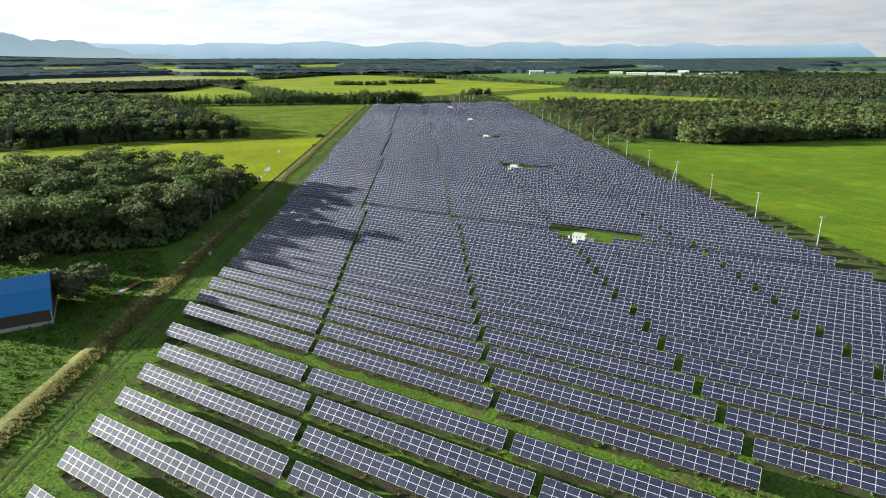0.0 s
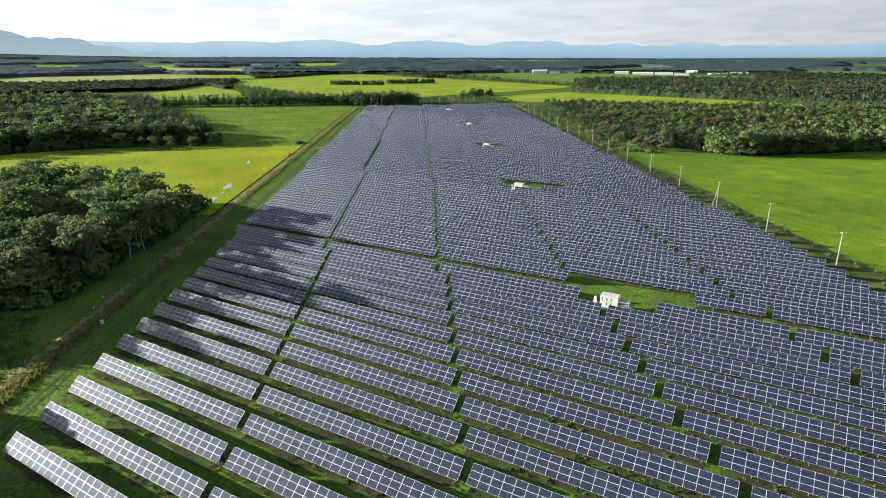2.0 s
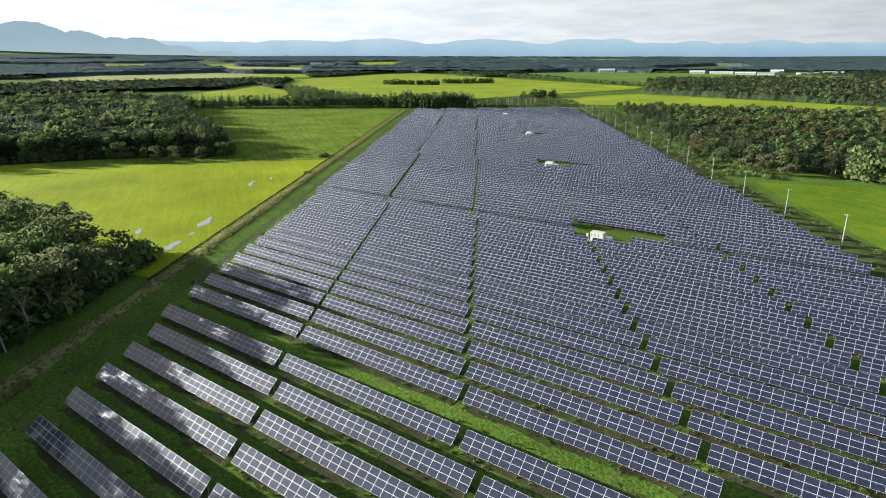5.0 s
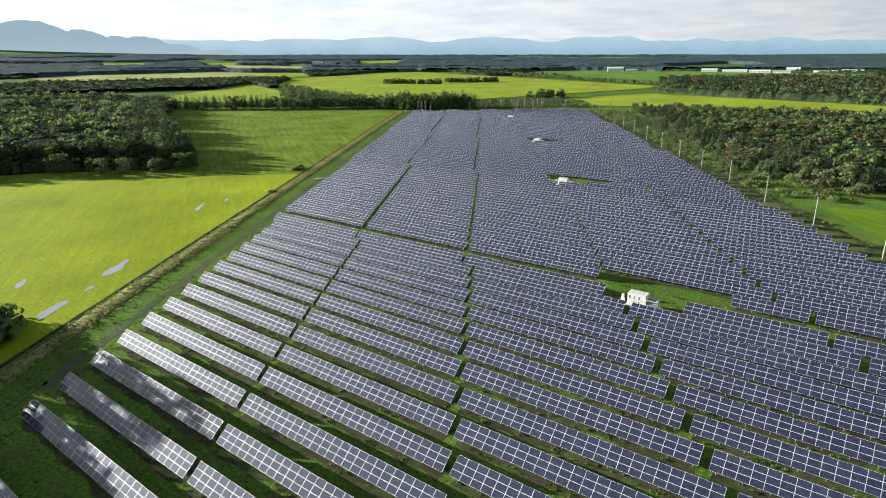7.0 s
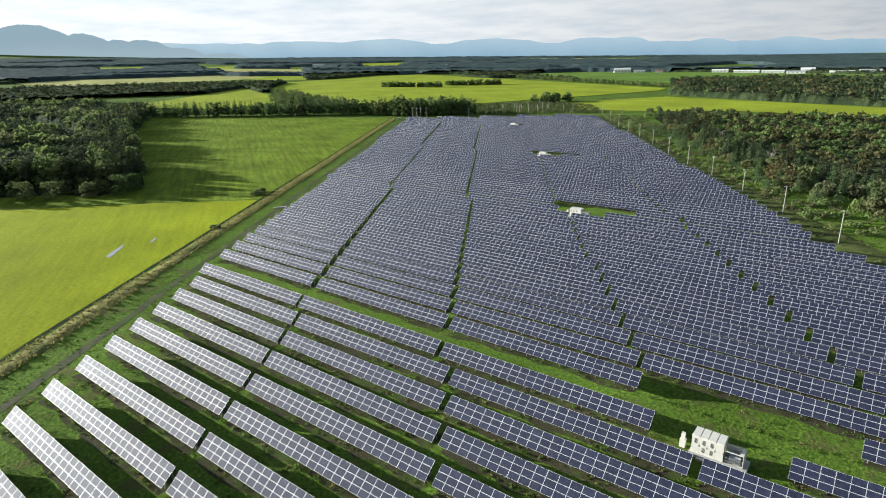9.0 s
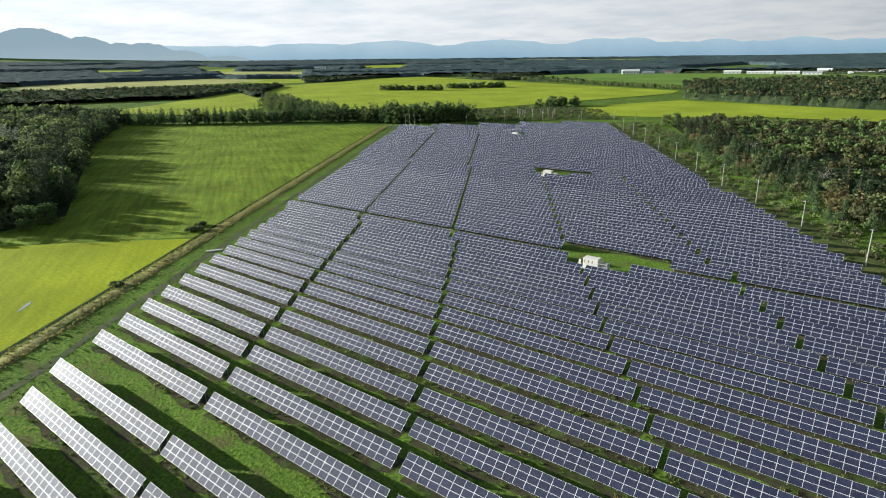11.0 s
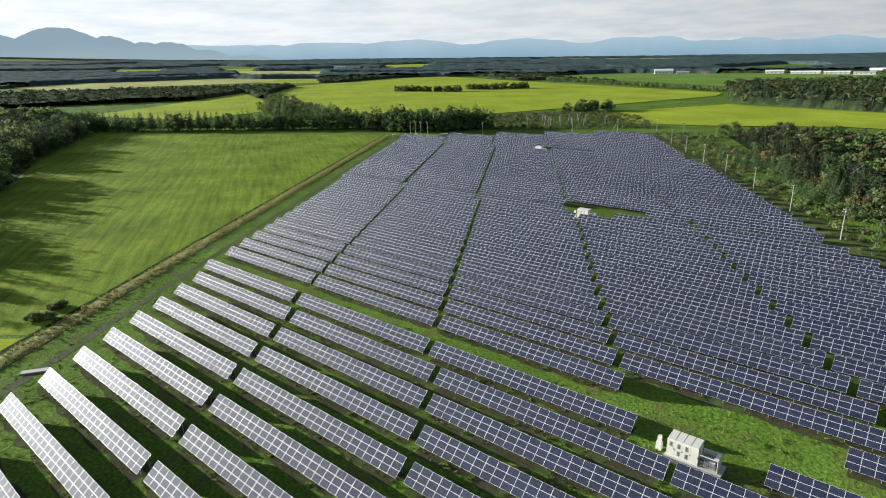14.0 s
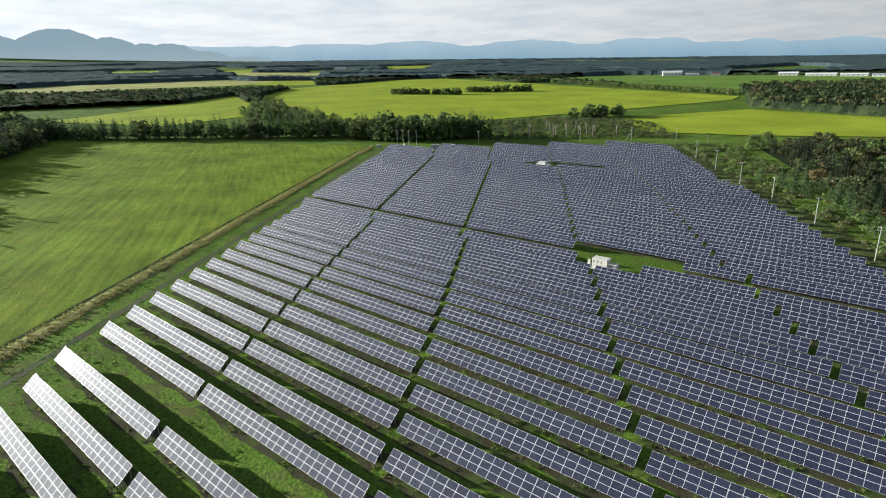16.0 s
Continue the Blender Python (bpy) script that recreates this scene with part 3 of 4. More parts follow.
def plant(protos, places, rng, low=0.75, high=1.2):
    """Copies of single trees at the places; the first tree of each kind takes the first places."""
    for i, (x, y) in enumerate(places):
        proto = protos[int(rng.integers(len(protos)))]
        s = rng.uniform(low, high)
        m = pose(x, y, float(rise(x, y)), 0, 0, rng.uniform(0, 360)) @ Matrix.Diagonal((s * rng.uniform(1.0, 1.28), s * rng.uniform(1.0, 1.28), s, 1))
        ob = copy_thing(proto, m)
        ob.scale = m.to_scale()


def scatter(name, templates, places, rng, mats, label, category, low=0.7, high=1.25, sink=0.0, vary=0.0):
    """Many alike plants as one mesh. templates: (corners, faces, material index)."""
    pieces = []
    for x, y in places:
        v, f, i = templates[int(rng.integers(len(templates)))]
        a, s = rng.uniform(0, 6.28), rng.uniform(low, high) * (1 + vary * noise.noise((x * 0.021, y * 0.021, 7.0)))
        c, q = math.cos(a) * s, math.sin(a) * s
        w = np.stack([v[:, 0] * c - v[:, 1] * q, v[:, 0] * q + v[:, 1] * c, v[:, 2] * s * rng.uniform(0.88, 1.12)], 1)
        pieces.append((w + (x, y, float(rise(x, y)) - sink), f, i))
    v, f, i = join(pieces)
    tagged(new(name, quads(name, v, f, mats, i)), label, category, kind="stuff")


def template(wood, crown, leaf_index):
    pieces = [(crown[0], crown[1], leaf_index)]
    if wood is not None:
        pieces.insert(0, (wood[0], wood[1], 0))
    v, f, i = join(pieces)
    return v, f, i


rng = np.random.default_rng(7)
NEAR_WOOD = [(-184, 125), (-197, 140), (-212, 165), (-223, 180), (-246, 187), (-300, 185), (-326, 172), (-334, 130), (-330, 70), (-265, 58), (-213, 79), (-179, 111)]
BROAD = [
    tree_thing("broadleaf_tree", *broad_tree(11, 15.0, 6.4, 1450, 0.46, bare=0.05, skirt=7), BARK, LEAF, "dark green broadleaf tree in a dense wood", "tree", pose(-216, 150, 0), "trees of the near wood"),
    tree_thing("broadleaf_tree", *broad_tree(12, 13.5, 6.0, 1400, 0.46, bare=0.05, skirt=7), BARK, LEAF, "dark green broadleaf tree in a dense wood", "tree", pose(-234, 172, 0), "trees of the near wood"),
    tree_thing("broadleaf_tree", *broad_tree(13, 16.0, 6.6, 1500, 0.48, bare=0.05, skirt=7), BARK, LEAF_OLIVE, "olive green broadleaf tree in a dense wood", "tree", pose(-205, 128, 0), "trees of the near wood"),
    tree_thing("broadleaf_tree", *broad_tree(14, 12.5, 5.6, 1250, 0.44, bare=0.05, skirt=7), BARK, LEAF_OLIVE, "olive green broadleaf tree in a dense wood", "tree", pose(-262, 150, 0), "trees of the near wood"),
]
BIRCHES = [
    tree_thing("birch_tree", *broad_tree(21, 12.0, 3.2, 170, 0.40, limbs=7, bare=0.4), BIRCH, LEAF_OLIVE, "thin pale-barked birch with sparse leaves", "tree", pose(-193, 144, 0), "birches at the wood's edge"),
    tree_thing("birch_tree", *broad_tree(22, 10.5, 2.6, 120, 0.40, limbs=6, bare=0.4), BIRCH, SHRUB_LEAF, "thin pale-barked birch with sparse leaves", "tree", pose(-198, 152, 0), "birches at the wood's edge"),
]
plant(BROAD, spots(rng, NEAR_WOOD, 9.6), rng, 0.80, 1.12)
plant(BIRCHES, [(-190, 131), (-204, 158), (-209, 165), (-213, 172), (-219, 179), (-224, 186), (-229, 191), (-201, 152)], rng, 0.8, 1.1)

sheet("wood_floor", NEAR_WOOD, FOREST_FLOOR, 0.04, "near-black floor of the near wood", "wood floor")
# woods further off
MID = [template(*broad_tree(31 + i, 13.0, 5.0, 330, 0.66, 4, 4, bare=0.05, skirt=5), 1 + i % 2) for i in range(4)] + [template(*conifer(41 + i, 15.0, 3.4, 250, 0.85), 3) for i in range(3)]
INNER = [template(None, broad_tree(36 + i, 13.0, 5.4, 105, 1.08, 4, 4, bare=0.25, under=0.06)[1], 1 + i % 2) for i in range(4)] + [template(None, conifer(46, 15.0, 3.6, 90, 1.25)[1], 3)]
WOOD_MATS = [BARK, LEAF, LEAF_OLIVE, NEEDLE]


def from_line(x, y, line):
    """Distance of a place from a line of points."""
    best = 1e9
    for (ax, ay), (bx, by) in zip(line, line[1:]):
        u = max(0, min(1, ((x - ax) * (bx - ax) + (y - ay) * (by - ay)) / ((bx - ax) ** 2 + (by - ay) ** 2)))
        best = min(best, math.hypot(x - ax - u * (bx - ax), y - ay - u * (by - ay)))
    return best


WEST_MATS = [BARK, LEAF, LEAF_OLIVE, DARK_NEEDLE]
WEST_WOOD = [(-392, 322), (-398, 345), (-440, 364), (-605, 440), (-785, 545), (-960, 560), (-1050, 420), (-760, 225), (-492, 185), (-480, 203), (-467, 241), (-443, 279), (-410, 312)]
WEST_EDGE = [(-760, 225), (-492, 185), (-480, 203), (-467, 241), (-443, 279), (-410, 312), (-392, 322), (-398, 345), (-440, 364), (-605, 440), (-785, 545)]


def in_ride(x, y):
    """The open rides that part the plantation into stands."""
    d = from_line(x, y, [(-760, 225), (-492, 185), (-480, 203), (-443, 279), (-392, 322)])
    return 8 < d < 17 or 92 < d < 108 or 190 < d < 208


WEST_SOUTH = [(-760, 225), (-492, 185), (-480, 203), (-467, 241), (-443, 279), (-410, 312), (-392, 322)]
west = [p for p in spots(rng, WEST_WOOD, 6.2) if not in_ride(*p)]
scatter("west_wood_edge", MID[1:3] + MID[4:] * 3, [p for p in west if from_line(*p, WEST_EDGE) < 30 and from_line(*p, WEST_SOUTH) >= 8], rng, WEST_MATS, "tall dark mixed trees at the field's edge", "wood", 0.95, 1.2, vary=0.2)
scatter("west_wood", INNER[2:4] + INNER[4:] * 6, [p for p in spots(rng, WEST_WOOD, 9.6) if from_line(*p, WEST_EDGE) >= 30 and not in_ride(*p)], rng, WEST_MATS, "tree tops standing out of the dark mixed wood", "wood", 1.0, 1.2, vary=0.25)
scatter("west_fringe", MID[:4], [p for p in spots(rng, WEST_WOOD, 5.6) if from_line(*p, WEST_SOUTH) < 8], rng, [BARK, LEAF, LEAF_OLIVE, NEEDLE], "low broadleaf trees and bushes before the tall stand", "wood", 0.25, 0.55, vary=0.5)
EAST_MATS = [BARK, LEAF, BROWN_LEAF, DARK_NEEDLE]
EAST_WOOD = [(-300, 770), (-251, 668), (-213, 592), (-170, 531), (-139, 496), (-103, 468), (-70, 448), (-44, 448), (62, 540), (330, 720), (330, 840), (-120, 815), (-210, 785), (-280, 812)]
EAST_EDGE = [(-300, 770), (-251, 668), (-213, 592), (-170, 531), (-139, 496), (-103, 468), (-70, 448)]
EAST_WALL = [(-70, 450), (-44, 450), (62, 542), (330, 722)]
east = spots(rng, EAST_WOOD, 7.2)
scatter("east_wood_edge", MID + MID[4:] * 3, [p for p in east if from_line(*p, EAST_EDGE) < 30 and from_line(*p, EAST_WALL) >= 20], rng, EAST_MATS, "mixed trees of green and brownish foliage at the wood's edge", "wood", 0.38, 0.72, vary=0.55)
scatter("east_wood_wall", MID[:4] * 2 + MID[4:], [p for p in east if from_line(*p, EAST_WALL) < 20], rng, [BARK, LEAF, LEAF_OLIVE, DARK_NEEDLE], "tall dark broadleaf trees bordering the pasture", "wood", 0.85, 1.12, vary=0.2)
scatter("east_wood", INNER[:4] * 2 + INNER[4:], [p for p in spots(rng, EAST_WOOD, 8.8) if from_line(*p, EAST_EDGE) >= 26 and from_line(*p, EAST_WALL) >= 16 and p[0] < 200], rng, EAST_MATS, "mixed wood of green and brownish trees", "wood", 0.5, 0.72, vary=0.35)
plant(BROAD, [(-67, 449), (-58, 446), (-50, 449), (-40, 456), (-30, 463), (-20, 472)], rng, 0.80, 1.0)
plant(BROAD, [(-404, 307), (-393, 318), (-386, 328), (-412, 300), (-430, 288), (-389, 336)], rng, 0.48, 0.68)
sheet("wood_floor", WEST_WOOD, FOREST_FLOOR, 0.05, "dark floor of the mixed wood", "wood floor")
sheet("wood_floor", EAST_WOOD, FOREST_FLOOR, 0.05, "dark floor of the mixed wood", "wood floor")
NORTH_STRIP = [(-800, 512), (-690, 588), (-560, 676), (-500, 700), (-505, 716), (-570, 692), (-700, 602), (-812, 524)]
scatter("north_tree_belt", MID[:2] + MID[4:] * 3, spots(rng, NORTH_STRIP, 6.0), rng, WOOD_MATS, "belt of dark trees across the field's end", "tree belt", 0.85, 1.25)


FIELD_BOUNDS = [(*(min(c[i] for c in f[2]) for i in (0, 1)), *(max(c[i] for c in f[2]) for i in (0, 1)), f[2]) for f in FAR_FIELDS]


def in_field(x, y):
    return any(a < x < c and b < y < d and inside(x, y, corners) for a, b, c, d, corners in FIELD_BOUNDS)



COPSE = [template(*broad_tree(101 + i, 11.0, 5.2, 110, 1.2, 3, 3, bare=0.0, skirt=3), 1) for i in range(3)]
END_TREES = [(-556, 672), (-515, 672), (-472, 722), (-480, 748), (-520, 722), (-560, 700)]
scatter("end_trees", [MID[0], MID[2], MID[4]], spots(rng, END_TREES, 7.0), rng, WOOD_MATS, "tall dark trees behind the substation", "tree belt", 1.05, 1.45)
WEST_SPUR = [(-690, 700), (-812, 732), (-945, 832), (-905, 850), (-790, 775), (-640, 730)]
scatter("spur_wood", MID, spots(rng, WEST_SPUR, 10.5), rng, WOOD_MATS, "spur of dark wood between two fields", "wood", 0.7, 1.1)
for name, (a, b), wide, size in (("field_copse", ((-943, 1101), (-827, 1136)), 14, 0.95), ("field_copse", ((-853, 1192), (-772, 1259)), 14, 0.95), ("boundary_belt", ((-1421, 1871), (-450, 1283)), 12, 0.7), ("end_copse", ((-488, 890), (-463, 932)), 16, 0.95)):
    n = int(math.dist(a, b) / (2.6 if wide > 12 else 4.0))
    row = [(a[0] + (b[0] - a[0]) * i / n + rng.uniform(-wide, wide) * 0.5, a[1] + (b[1] - a[1]) * i / n + rng.uniform(-wide, wide) * 0.5) for i in range(n)]
    scatter(name, COPSE, row, rng, WOOD_MATS, "dark belt of trees in open farmland", "tree belt", size * 0.85, size * 1.15)
NORTH_EAST_WOOD = [(-432, 1250), (-386, 1090), (-262, 1024), (-110, 970), (100, 860), (420, 800), (420, 1250), (0, 1500), (-321, 1590), (-480, 1400)]


def crowns(x, y, gap, seed):
    """Crown by crown relief from 0 to 1 over arrays of places, with a value of each crown's own."""
    i, j = np.floor(x / gap), np.floor(y / gap)
    best, own = np.full(x.shape, 9.0), np.zeros(x.shape)
    for a in (-1, 0, 1):
        for b in (-1, 0, 1):
            h = np.sin((i + a) * 127.1 + (j + b) * 311.7 + seed) * 43758.5
            g = np.sin((i + a) * 269.5 + (j + b) * 183.3 + seed) * 28001.8
            u, v = h - np.floor(h), g - np.floor(g)
            d = np.hypot((i + a + u) * gap - x, (j + b + v) * gap - y) / gap
            own = np.where(d < best, u, own)
            best = np.minimum(best, d)
    return np.clip(1 - best ** 2 * 1.1, 0.15, 1), own


def canopy(name, x, y, inside_mask, gap, high, mat, label):
    """The closed roof of a far wood over a grid of places; it falls steeply to the ground round its border."""
    bump, own = crowns(x, y, gap, len(name))
    wide = np.array([[noise.noise((p * 0.006, q * 0.006, 2.0)) for p, q in zip(r, t)] for r, t in zip(x, y)])
    z = rise(x, y) + np.where(inside_mask, high * (0.42 + 0.48 * bump + 0.22 * own + 0.20 * wide), -1.0)
    h, w = x.shape
    index = np.arange(h * w).reshape(h, w)
    f = np.stack([index[:-1, :-1], index[:-1, 1:], index[1:, 1:], index[1:, :-1]], -1).reshape(-1, 4)
    used = inside_mask.ravel()[f].any(1)
    me = quads(name, np.stack([x, y, z], -1).reshape(-1, 3), f[used], [mat], smooth=True)
    tagged(new(name, me), label, "wood", kind="stuff")


def canopy_material(name, dark, mid, light, scale, gap):
    m, n = material(name)
    p = place_of(n)
    each = n("ShaderNodeTexVoronoi", {"Vector": p, "Scale": 1.0 / gap}, voronoi_dimensions="2D").outputs["Color"]
    each = n("ShaderNodeSeparateColor", {0: each}).outputs[0]
    t = n.math("ADD", n.math("MULTIPLY", n.noise(p, scale, 5.0, 0.7), 0.40), n.math("MULTIPLY", n.noise(p, scale * 0.05, 3.0), 0.30))
    t = n.math("ADD", t, n.math("MULTIPLY", each, 0.30))
    colour = n.ramp(t, (0.30, dark), (0.5, mid), (0.70, light))
    finish(n, colour, 0.95, bump=n.noise(p, scale * 2.2, 4.0, 0.7), strength=1.0, distance=2.0, spec=0.02)
    return m


# the bluish grey is distance haze put into the leaf colour
HAZE_CANOPY = canopy_material("haze_tinted_canopy", (0.033, 0.051, 0.053), (0.046, 0.069, 0.070), (0.063, 0.090, 0.087), 0.12, 24.0)
DARK_CANOPY = canopy_material("plantation_canopy", (0.016, 0.027, 0.014), (0.034, 0.050, 0.024), (0.066, 0.084, 0.038), 0.7, 5.0)
gx, gy = np.meshgrid(np.arange(-1040, -390, 2.3), np.arange(190, 560, 2.3))
canopy("west_wood_roof", gx, gy, np.array([[inside(p, q, WEST_WOOD) and not in_ride(p, q) and from_line(p, q, WEST_EDGE) > 24 for p, q in zip(r, t)] for r, t in zip(gx, gy)]), 5.2, 11.5, DARK_CANOPY, "dense dark roof of the mixed plantation")
gx, gy = np.meshgrid(np.arange(-300, 330, 2.6), np.arange(446, 840, 2.6))
# hidden dark fill added under the crowns, closing the gaps between trees
canopy("east_wood_roof", gx, gy, np.array([[inside(p, q, EAST_WOOD) and from_line(p, q, EAST_EDGE) > 24 and from_line(p, q, EAST_WALL) > 14 for p, q in zip(r, t)] for r, t in zip(gx, gy)]), 7.5, 5.0, DARK_CANOPY, "low dark fill below the mixed wood's crowns")
gx, gy = np.meshgrid(np.arange(-500, 440, 3.2), np.arange(780, 1620, 3.2))
# dark fill below the crowns of north_east_trees
canopy("north_east_wood", gx, gy, np.array([[inside(p, q, NORTH_EAST_WOOD) for p, q in zip(r, t)] for r, t in zip(gx, gy)]), 9.0, 8.0, DARK_CANOPY, "dense dark wood beyond the narrow field")


LOW_TREES = [template(None, broad_tree(51 + i, 12.0, 6.0, 46, 1.6, 3, 3, bare=0.1, under=0.05, stray=0.3)[1], 1 + i % 3) for i in range(4)] + [template(None, conifer(56, 14.0, 3.6, 44, 1.7)[1], 3)]
NE_SOUTH = [(-432, 1250), (-386, 1090), (-262, 1024), (-110, 970), (100, 860), (420, 800)]
scatter("north_east_trees", LOW_TREES, [p for p in spots(rng, NORTH_EAST_WOOD, 13.5) if from_line(*p, NE_SOUTH) >= 14 and p[0] < 330], rng, [BARK, DARK_NEEDLE, BROWN_LEAF, DARK_NEEDLE], "crowns of the wood beyond the narrow field", "wood", 0.8, 1.15)
scatter("north_east_edge", MID[:2] + MID[4:], [p for p in spots(rng, NORTH_EAST_WOOD, 8.6) if from_line(*p, NE_SOUTH) < 14], rng, [BIRCH, BROWN_LEAF, LEAF, DARK_NEEDLE], "mixed trees with pale trunks at the wood's edge", "wood", 0.7, 1.0, vary=0.3)


def wooded(x, y):
    """Whether a place of the far plain bears wood: all that is no field and no clearing."""
    if (x > -481 and y < 1591 and inside(x, y, NORTH_EAST_WOOD)) or in_field(x, y):
        return False
    dx, dy = x + 107, y - 200
    w = math.hypot(dx, dy)
    if any(in_field(x + dx / w * c, y + dy / w * c) for c in (45, 90)):
        return False
    if w < 1650 and not (x < -940 or y > 1500):
        return False
    band = noise.noise((x * 0.0022, y * 0.0022, 3.0))
    strip = noise.noise((w * 0.0035, math.atan2(-dx, dy) * 1.6, 9.0))
    return band < (0.30 if w > 1500 else 0.6) and strip < 0.34


def far_canopy(name, near, far, step, gap, high, mat, label):
    """A canopy on rings round the plant."""
    r = np.arange(near, far, step)
    a = np.radians(np.arange(-14, 88, math.degrees(step / ((near + far) / 2))))
    aa, rr = np.meshgrid(a, r)
    x, y = -107 - rr * np.sin(aa), 200 + rr * np.cos(aa)
    canopy(name, x, y, np.array([[wooded(p, q) for p, q in zip(e, t)] for e, t in zip(x, y)]), gap, high, mat, label)


# dark fill below the crowns scattered next
far_canopy("middle_woods", 1150, 1900, 6.5, 13.0, 7.0, DARK_CANOPY, "woods between far fields")
ring = [(r, a) for r in np.arange(1150, 1900, 18.0) for a in np.arange(-8, 82, math.degrees(17.0 / r))]
ring = [(-107 - r * math.sin(radians(a)), 200 + r * math.cos(radians(a))) for r, a in ring]
ring = [(x + rng.uniform(-5, 5), y + rng.uniform(-5, 5)) for x, y in ring]
scatter("middle_crowns", LOW_TREES, [p for p in ring if wooded(*p)], rng, [BARK, DARK_NEEDLE, BROWN_LEAF, DARK_NEEDLE], "tree crowns of the woods between far fields", "wood", 0.65, 0.95)
far_canopy("far_woods", 1900, 2900, 11.0, 22.0, 12.0, HAZE_CANOPY, "distant dark woods of the plain")
far_canopy("farthest_woods", 2900, 4600, 24.0, 48.0, 12.0, HAZE_CANOPY, "distant dark woods below the hills")


# ---------------------------------------------------------------- scrub, reeds and weeds
def tuft(seed, blades, height, spread):
    """Upright blades from one root."""
    rng = np.random.default_rng(seed)
    a, r = rng.uniform(0, 6.28, blades), rng.uniform(0, spread * 0.5, blades)
    root = np.stack([r * np.cos(a), r * np.sin(a), np.zeros(blades)], 1)
    lean = np.stack([np.cos(a) * rng.uniform(0, spread, blades), np.sin(a) * rng.uniform(0, spread, blades), height * rng.uniform(0.6, 1.1, blades)], 1)
    wide = np.stack([-np.sin(a), np.cos(a), np.zeros(blades)], 1) * spread * 0.22
    verts = np.stack([root - wide, root + wide, root + lean + wide * 0.5, root + lean - wide * 0.5], 1).reshape(-1, 3)
    return verts, np.arange(blades * 4).reshape(-1, 4), np.zeros(blades, int)


def border_places(count, near, far, y0, y1, side=0):
    made = []
    for _ in range(count):
        y = rng.uniform(y0, y1)
        off = rng.uniform(near, far)
        made.append((left_of(y) - off if side == 0 else left_of(y) + 209 + off, y))
    return made


REEDS = [tuft(81 + i, 7, 0.55, 0.50) for i in range(4)]
scatter("reeds", REEDS, border_places(2600, 12.6, 17.0, 10, 150) + border_places(4500, 14.0, 20.4, 60, 650), rng, [REED], "tall dry straw-coloured reeds on the bank", "reeds", 0.5, 1.1, sink=-0.12)
WEEDS = [tuft(91 + i, 8, 0.17, 0.5) for i in range(4)]


def alley_places(count):
    """Places in the open strips between the rows, thicker in some stretches."""
    made = []
    while len(made) < count:
        b, k = int(rng.integers(-1, 4)), int(rng.integers(0, 15))
        x0, top = row_start(b, k)
        x, y = x0 + rng.uniform(-6, 209), top + rng.uniform(0.2, PITCH_Y - REACH + 0.3)
        if top > 10 and noise.noise((x * 0.06, y * 0.06, 1.0)) > rng.uniform(-0.6, 0.4):
            made.append((x, y))
    return made


CLUMPS_LOW = [(*leaf_cloud(np.random.default_rng(195 + i), [(0, 0, 0.05), (0.45, 0.2, 0.05), (-0.4, 0.3, 0.0), (0.1, -0.4, 0.0)], [0.55, 0.45, 0.4, 0.4], 18, 0.15, 0.8, 0.9, 0.0), np.zeros(18, int)) for i in range(5)]
scatter("alley_weeds", CLUMPS_LOW, alley_places(7000), rng, [WEED], "green weeds growing between the solar rows", "weeds", 0.3, 0.8, vary=0.5)
scatter("alley_dry_weeds", CLUMPS_LOW, alley_places(2600), rng, [REED], "withered straw-coloured weeds between the solar rows", "weeds", 0.25, 0.6)


def eave_places(count):
    """Places along the foot of the tables, where the mower leaves a ragged fringe."""
    made = []
    while len(made) < count:
        b, k = int(rng.integers(-1, 4)), int(rng.integers(0, 15))
        x0, top = row_start(b, k)
        x, y = x0 + rng.uniform(0, 206), top - REACH + rng.normal(0.1, 0.35)
        if 10 < top < 470 and noise.noise((x * 0.11, y * 0.5, 4.0)) > rng.uniform(-0.7, 0.3):
            made.append((x, y))
    return made


scatter("table_fringe", CLUMPS_LOW, eave_places(4800), rng, [WEED], "ragged green weeds below the tables' edges", "weeds", 0.35, 0.8)
scatter("table_dry_fringe", CLUMPS_LOW, eave_places(2200), rng, [REED], "pale dry grass below the tables' edges", "weeds", 0.3, 0.65)
scatter("verge_weeds", WEEDS, border_places(2500, -1, 12.5, 10, 640), rng, [WEED], "green weeds on the verge", "weeds", 0.4, 1.0)
CORNER = [(-103, 20), (-130, 60), (-152, 96), (-172, 108), (-205, 84), (-200, 25), (-150, 5)]
scatter("rank_grass", CLUMPS_LOW, spots(rng, CORNER, 1.9), rng, [WEED], "rank green grass and nettles round the shed", "weeds", 0.6, 1.7, vary=0.4)
BUSHES = [(*leaf_cloud(np.random.default_rng(95 + i), [(0, 0, 0.8), (0.9, 0.4, 0.6), (-0.7, 0.7, 0.7), (0.1, -0.8, 0.5)], [1.1, 0.9, 0.8, 0.8], 56, 0.27), np.full(56, i % 2)) for i in range(4)]
scatter("verge_scrub", BUSHES, border_places(850, 3.5, 17, 120, 765, 1), rng, [SHRUB_LEAF, LEAF_OLIVE], "low brown and green scrub under the pole line", "scrub", 0.25, 0.7)
scatter("east_scrub", BUSHES, border_places(900, 13, 50, 430, 770, 1), rng, [SHRUB_LEAF, LEAF], "mixed bushes in front of the wood", "scrub", 0.4, 1.5)
END_SCRUB = [(-462, 716), (-545, 826), (-492, 915), (-420, 890), (-372, 822), (-352, 790), (-385, 782)]
